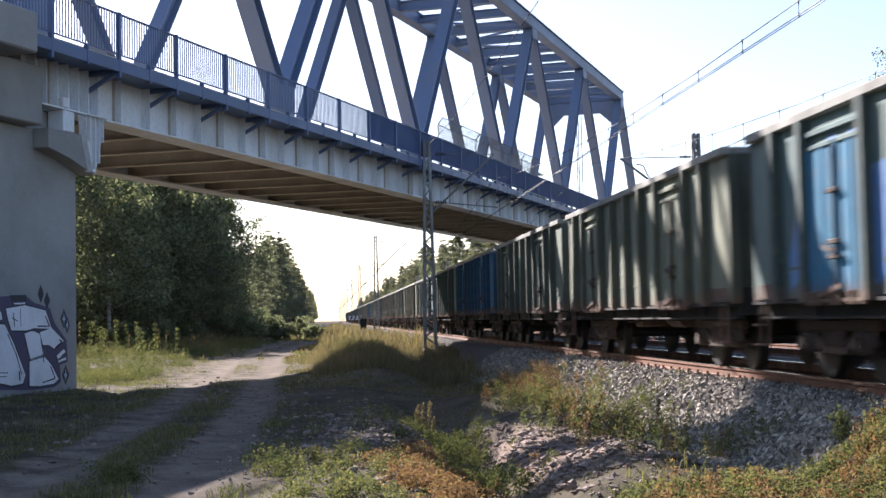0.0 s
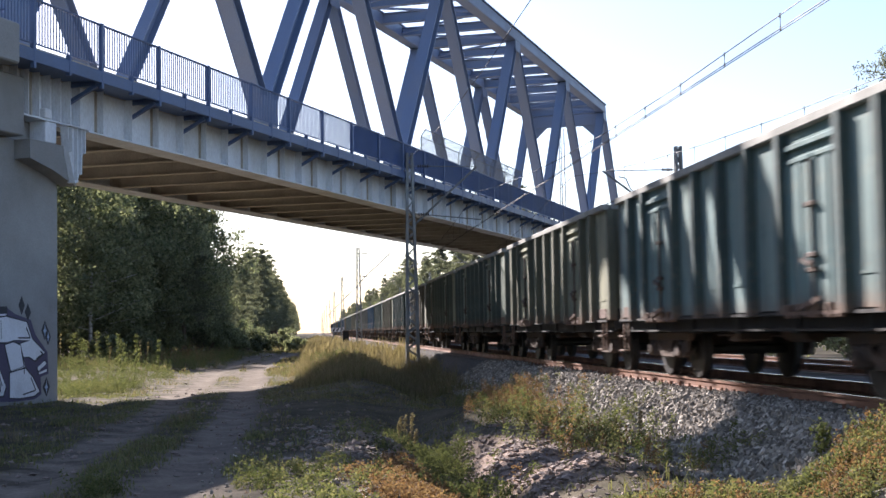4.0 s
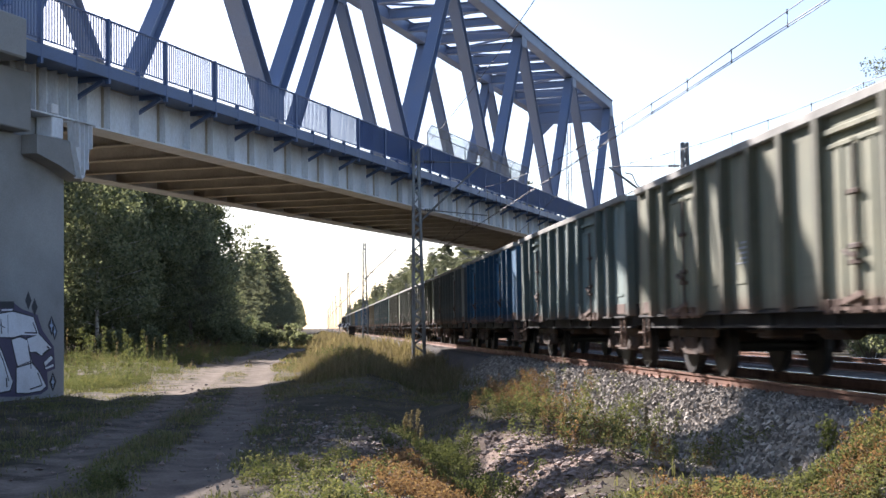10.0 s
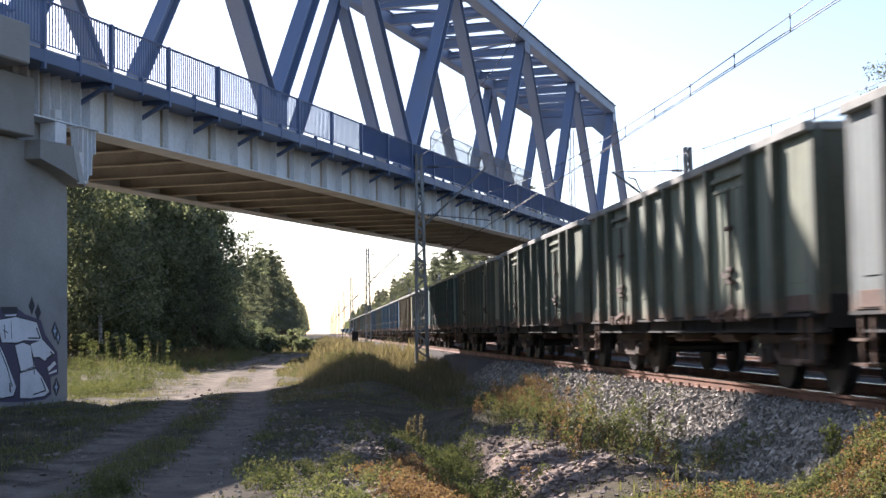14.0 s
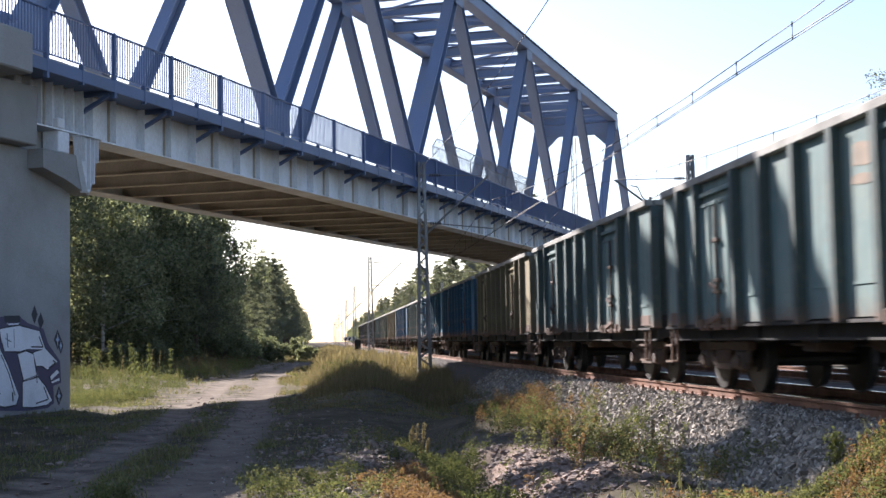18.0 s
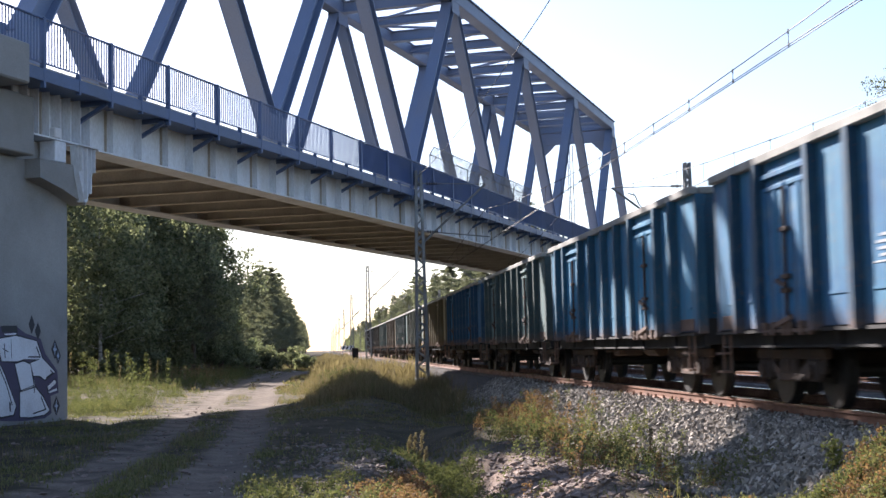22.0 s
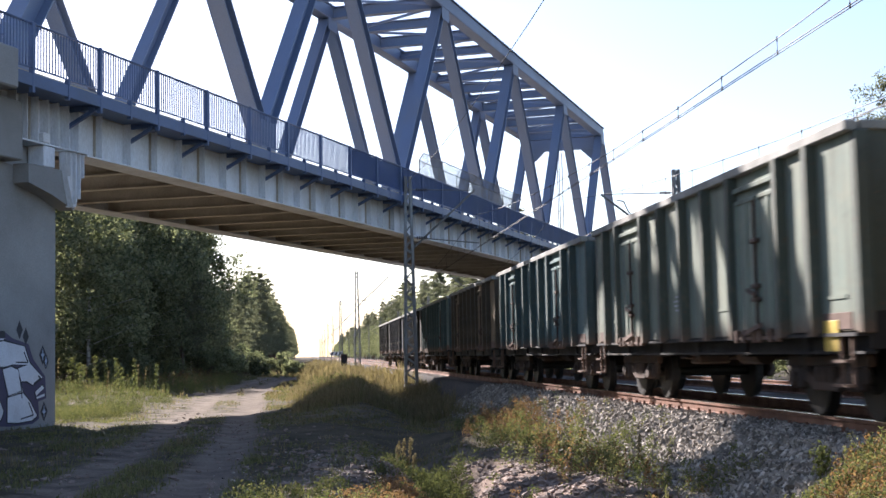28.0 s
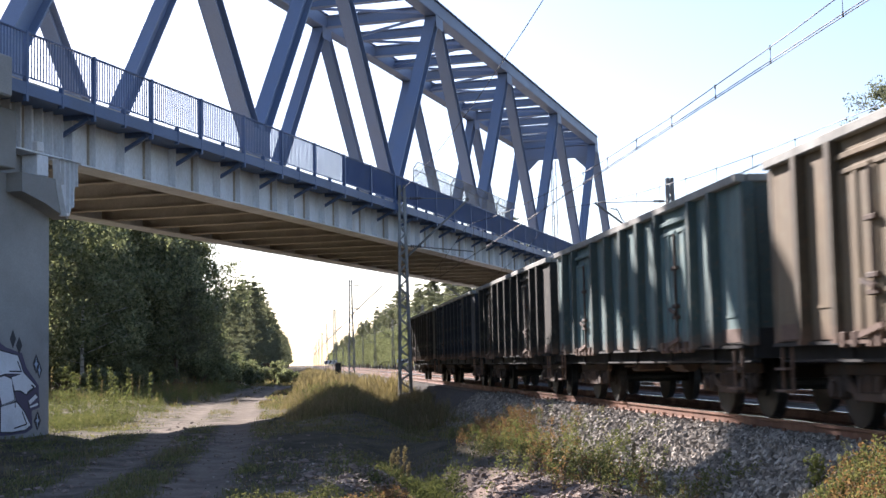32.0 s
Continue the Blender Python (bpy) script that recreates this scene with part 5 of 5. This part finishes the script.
def meadow(name, material, seed, count, area, density, height, width, lean, label):
    """Tufts of grass over a stretch of the ground where density(x, y) allows."""
    rng = np.random.default_rng(seed)
    x0, x1, y0, y1 = area
    pts, hs = [], []
    while len(pts) < count:
        x, y = rng.uniform(x0, x1), y0 + (y1 - y0) * rng.random() ** 1.5
        k = density(x, y)
        if rng.random() > k:
            continue
        tuft = rng.integers(5, 14)
        hh = height(x, y) * rng.uniform(0.6, 1.3)
        for _ in range(tuft):
            px, py = x + rng.normal() * 0.09, y + rng.normal() * 0.09
            pts.append((px, py, ground_z(px, py) - 0.02))
            hs.append(hh)
    V, F = blades(rng, np.array(pts), np.array(hs), width, lean)
    ob = link(name, V, F, material)
    ob.matrix_basis = LINE
    return tagged(ob, label, "grass", kind="stuff")


def patchy(x, y, s=0.5, o=0.0):
    return noise.noise((x * s, y * s * 0.7, 3.3 + o))


def on_lane(x, y):
    c = -x - lane_shift(y)
    return abs(c - RUTS[0]) < 0.5 or abs(c - RUTS[1]) < 0.42


def verge_density(x, y):
    c = -x
    if c < 2.75 - 0.4 * ease(15.5 - y, 0, 2.5) - 0.8 * ease(y, 48, 58) + 0.5 * patchy(x, y, 0.8):
        return 0.0
    k = 0.45 + 1.2 * patchy(x, y)
    lane_c = c - lane_shift(y)
    if 8.1 < lane_c < 11.5:
        k = 0.0 if on_lane(x, y) else 0.45 * k
        if y > 38:
            k = 0.28 * k if lane_c < 11.2 else 0.6 * k
        if y > 112:
            k = 0.8
    elif 5.8 < c < 8.2 and y < 32:
        k *= 0.13
    elif 3.0 < c < 5.0 and 12.5 < y < 24:
        k *= 0.06
    elif 5.0 < c < 5.8 and y < 26:
        k *= 0.4
    elif c < 3.9:
        k = max(k, 0.9) if y > 42 else max(0.6 * k, 0.2) if y > 18 else 0.16 * k
    elif c > 11.4:
        k = max(0.4 * k, 0.03)
    elif c < 7.6 and y > 40:
        k = max(k, 0.6)
    return max(0.0, min(1.0, k))


def verge_height(x, y):
    c = -x
    h = 0.10 + 0.08 * patchy(x, y, 0.3, 5)
    if 2.4 < c < 3.9 and y < 34:
        h += 0.12 + 0.14 * patchy(x, y, 0.9, 2)
    if 2.4 < c < 7.6 and y > 38:
        h += 0.20 + 0.25 * patchy(x, y, 0.6, 4) + (0.15 if c < 4.5 and y > 50 else 0.0)
    if c > 11.8:
        h += 0.02 + 0.2 * patchy(x, y, 0.4, 8)
    return max(0.06, h)


NEAR_FIELD, FAR_FIELD = (-20.5, -2.2, 11, 66), (-23.0, -2.8, 60, 260)
meadow("verge_grass", GRASS, 21, 62000, NEAR_FIELD, verge_density, verge_height, 0.007, 1.1, "green and yellow verge grass beside the lane")
meadow("dry_verge_grass", GRASS_DRY, 22, 50000, NEAR_FIELD, lambda x, y: verge_density(x, y) * (0.9 if y > 38 and -x < 8 else 0.08 if -x > 11.5 or y < 22 else 0.2), lambda x, y: verge_height(x, y) * 1.5, 0.005, 0.9, "tall dry straw-coloured grass along the line")
meadow("distant_verge_grass", GRASS, 23, 40000, FAR_FIELD, verge_density, lambda x, y: verge_height(x, y) * 1.3, 0.03, 0.7, "verge grass running into the distance")
meadow("distant_dry_grass", GRASS_DRY, 24, 50000, FAR_FIELD, lambda x, y: verge_density(x, y) * (1.0 if -x < 8 else 0.3), lambda x, y: verge_height(x, y) * 1.9, 0.025, 0.6, "dry yellow grass running along the line")


meadow("lane_grass", GRASS, 25, 30000, (-16.5, -7.6, 11, 38), lambda x, y: 0.0 if on_lane(x, y) else max(0.0, 0.22 + 1.4 * patchy(x, y, 0.7, 6)) * (1.0 if -x > 8.0 else 0.2), lambda x, y: 0.10 + 0.08 * patchy(x, y, 0.5, 7), 0.007, 1.2, "trampled short grass between the wheel tracks")


def weed_patch(name, material, seed, spots, label):
    """Bushy weeds: leafy stems in loose clumps."""
    rng = np.random.default_rng(seed)
    Vs, Fs, k = [], [], 0
    for x, y, n, h, spread in spots:
        base = np.array([x, y]) + rng.normal(size=(n, 2)) * spread
        cs, rs = [], []
        for bx, by in base:
            z = ground_z(bx, by)
            hh = h * rng.uniform(0.5, 1.2)
            for q in (0.2, 0.45, 0.7, 0.95):
                cs.append((bx + rng.normal() * 0.04, by + rng.normal() * 0.04, z + hh * q))
                rs.append(0.035 + 0.08 * (1.15 - q))
        V, F = leaf_cloud(rng, cs, rs, 16, 0.017, 1.5)
        Vs.append(V)
        Fs.append(F + k)
        k += len(V)
    ob = link(name, np.concatenate(Vs), np.concatenate(Fs), material)
    ob.matrix_basis = LINE
    return tagged(ob, label, "weeds", kind="stuff")


rngw = random.Random(5)
U = rngw.uniform
SHOULDER = [(-max(2.45, rngw.gauss(3.0, 0.4)), rngw.gauss(24.5, 3.0)) for _ in range(80)] + [(-U(3.0, 3.9), U(14.5, 20)) for _ in range(26)]
FRONT = [(-c, 0.2 * (3.0 - c) + y) for c, y in ((U(1.75, 4.4), U(11.0, 12.7)) for _ in range(170))]
FLAT = [(-U(6.6, 8.0), U(12.0, 16.4)) for _ in range(30)] + [(-U(5.8, 7.0), U(14, 20)) for _ in range(14)]
weed_patch("green_weeds", WEED, 31,
           [(x, y, 5, U(0.2, 0.5), 0.3) for x, y in SHOULDER[::2]] + [(-rngw.gauss(5.3, 0.22), U(15.5, 23), 6, 0.24, 0.16) for _ in range(46)]
           + [(x, y, 6, U(0.08, 0.26), 0.14) for x, y in FRONT[::3]] + [(x, y, 4, U(0.06, 0.2), 0.14) for x, y in FLAT[::2]]
           + [(-U(9.2, 9.45), U(14.0, 14.5), 6, 0.2, 0.07) for _ in range(4)]
           + [(-U(12.6, 16), U(36, 46), 7, U(0.18, 0.4), 0.22) for _ in range(70)] + [(-U(12.4, 20), y, 8, (0.2 + 0.7 * rngw.random()) * (0.55 + 0.45 * ease(y, 55, 75)), 0.35) for y in (U(46, 92) for _ in range(170))]
           + [(-U(11.6, 13.5), U(62, 100), 8, 0.6, 0.4) for _ in range(50)] + [(-U(5, 7), U(40, 62), 8, 0.5, 0.3) for _ in range(40)],
           "leafy green weeds on the bank")
weed_patch("reddish_weeds", WEED_RED, 32,
           [(x, y, 6, U(0.1, 0.24), 0.18) for x, y in FRONT[1::3]] + [(-U(5.5, 6.4), U(12.4, 17.5), 8, U(0.08, 0.18), 0.18) for _ in range(34)]
           + [(x, y, 5, U(0.2, 0.5), 0.3) for x, y in SHOULDER[1::5]] + [(-U(2.4, 3.1), U(27, 32), 6, U(0.3, 0.5), 0.3) for _ in range(22)]
           + [(-U(12.5, 15), U(70, 96), 8, 0.7, 0.5) for _ in range(24)],
           "reddish sorrel and dying weeds on the bank")
weed_patch("yellowing_weeds", GRASS, 33,
           [(x, y, 6, U(0.08, 0.26), 0.15) for x, y in FRONT[2::3]] + [(x, y, 4, U(0.06, 0.2), 0.14) for x, y in FLAT[1::2]]
           + [(x, y, 5, U(0.2, 0.55), 0.3) for x, y in SHOULDER[3::5]] + [(-U(13, 19), U(52, 76), 7, U(0.3, 0.8), 0.3) for _ in range(25)]
           + [(-U(12.4, 14.5), U(37.5, 44), 7, U(0.15, 0.38), 0.25) for _ in range(22)],
           "yellowing weeds gone to seed on the bank")


def build_stalk(x, y, h, leafy_, lean=0.1):
    """One tall weed: a thin stem with leaves or a dry seed head."""
    rng = np.random.default_rng(int(abs(x * 100 + y * 31)))
    ob = empty("weed_stalk", LINE @ pose(x, y, ground_z(x, y) - 0.02))
    stem = tube((0, 0, 0), (lean * h, 0.3 * lean * h, h), 0.008, 5, 0.004)
    part("stem", stem, WEED if leafy_ else GRASS_DRY, ob)
    cs = [(lean * h * q, 0.3 * lean * h * q, h * q) for q in ((0.3, 0.45, 0.6, 0.75, 0.88, 1.0) if leafy_ else (0.7, 0.8, 0.9, 1.0))]
    V, F = leaf_cloud(rng, cs, [0.12 if leafy_ else 0.035] * len(cs), 26 if leafy_ else 30, 0.032 if leafy_ else 0.016, 0.7 if leafy_ else 1.6)
    link("leaves" if leafy_ else "seed_head", V, F, WEED if leafy_ else GRASS_DRY, ob)
    return tagged(ob, "bright green leafy weed standing on the bank" if leafy_ else "dry brown weed stalk with a seed head", "weed", "tall weeds")


for x, y, h, g in ((-2.15, 13.1, 0.36, True), (-3.0, 17.2, 0.55, False), (-3.3, 15.6, 0.35, False), (-5.8, 20.6, 0.55, False), (-5.9, 20.4, 0.4, False), (-5.7, 20.7, 0.62, False), (-5.85, 20.9, 0.5, False), (-5.75, 20.3, 0.38, False), (-5.65, 20.5, 0.45, False), (-13.2, 41, 1.3, False), (-12.8, 44, 1.2, True), (-13.8, 47, 1.4, True), (-14.3, 43, 1.5, True), (-13.4, 52, 1.3, False), (-12.6, 39.5, 1.1, True)):
    build_stalk(x, y, h, g)
for _ in range(26):
    build_stalk(-U(13, 19), U(44, 72), U(1.0, 1.6), rngw.random() < 0.7, U(-0.12, 0.12))


def scatter(name, seed, pts, low, high, material, label, category, flat=1.0):
    """Loose angular stones or clods lying on the ground at the given places."""
    rng = np.random.default_rng(seed)
    base = np.array([(1, 0, 0), (-1, 0, 0), (0, 1, 0), (0, -1, 0), (0, 0, 1), (0, 0, -1)], float)
    tri = np.array([(0, 2, 4), (2, 1, 4), (1, 3, 4), (3, 0, 4), (2, 0, 5), (1, 2, 5), (3, 1, 5), (0, 3, 5)])
    n = len(pts)
    s = low + (high - low) * rng.random(n) ** 1.5
    P = np.c_[np.array(pts), np.array([ground_z(x, y) for x, y in pts]) + 0.3 * s * flat]
    V = base[None] * (0.65 + 0.6 * rng.random((n, 6, 1))) * (0.75 + 0.5 * rng.random((n, 1, 3)))
    ax = rng.normal(size=(n, 3))
    ax /= np.linalg.norm(ax, axis=1)[:, None]
    th = rng.random(n) * 6.28
    K = np.zeros((n, 3, 3))
    K[:, 0, 1], K[:, 0, 2], K[:, 1, 0], K[:, 1, 2], K[:, 2, 0], K[:, 2, 1] = -ax[:, 2], ax[:, 1], ax[:, 2], -ax[:, 0], -ax[:, 1], ax[:, 0]
    R = np.eye(3)[None] + np.sin(th)[:, None, None] * K + (1 - np.cos(th))[:, None, None] * (K @ K)
    V = np.einsum("nij,nkj->nki", R, V) * np.array([1, 1, flat]) * s[:, None, None] + P[:, None, :]
    F = (np.arange(n)[:, None, None] * 6 + tri[None]).reshape(-1, 3)
    ob = link(name, V.reshape(-1, 3), F, material)
    ob.matrix_basis = LINE
    return tagged(ob, label, category, kind="stuff")


def build_stones():
    rng = np.random.default_rng(41)
    # ballast on the shoulder, thinning out down the slope
    pts = []
    while len(pts) < 56000:
        y = 9 + 34 * rng.random() ** 1.4
        c = rng.uniform(0.55, 4.2)
        if c > 2.6 and rng.random() < (c - 2.6) * 1.3:
            continue
        if c > 3.2 and patchy(-c, y, 0.9) > 0.0:
            continue
        pts.append((-c, y))
    scatter("ballast_stones", 42, pts, 0.027, 0.064, STONE, "loose grey crushed-stone ballast on the shoulder", "ballast")
    N = rng.normal
    pts = [(-6.4 + 0.5 * N(), 18.2 + 2.6 * N()) for _ in range(1500)] + [(-8.0 + 0.35 * N(), 16 + 3 * N()) for _ in range(250)]
    scatter("rubble", 43, pts, 0.008, 0.035, STONE, "scattered grey rubble on the bare ground", "rubble", 0.7)
    pts = [(-4.1 + 0.65 * N(), 17.8 + 2.6 * N()) for _ in range(2600)] + [(-6.3 + 0.6 * N(), 18.6 + 3.0 * N()) for _ in range(1200)] + [(-9.4 + 1.6 * N(), 26 + 7.0 * N()) for _ in range(700)]
    scatter("sand_clods", 44, pts, 0.012, 0.075, SAND, "crumbled clods of pale sandy soil", "soil", 0.55)
    pts = [(-rng.uniform(3.0, 8.0), rng.uniform(12, 26)) for _ in range(1500)]
    scatter("dead_leaves", 45, pts, 0.012, 0.03, WEED_RED, "dead leaves and plant litter on the ground", "litter", 0.3)


build_stones()


# ---- what moves: the train slows from 16.6 to 9.3 metres a second ----
def run(t):
    return 0.248 + 16.577 * t - 0.19753 * t ** 2 + 0.0028657 * t ** 3 - 2.5912e-5 * t ** 4


def motions():
    for n, w in WAGONS:
        walk(w, [(float(t), LINE @ pose(0, 19.26 + PITCH * n - run(t), 0)) for t in range(33)])


motions()
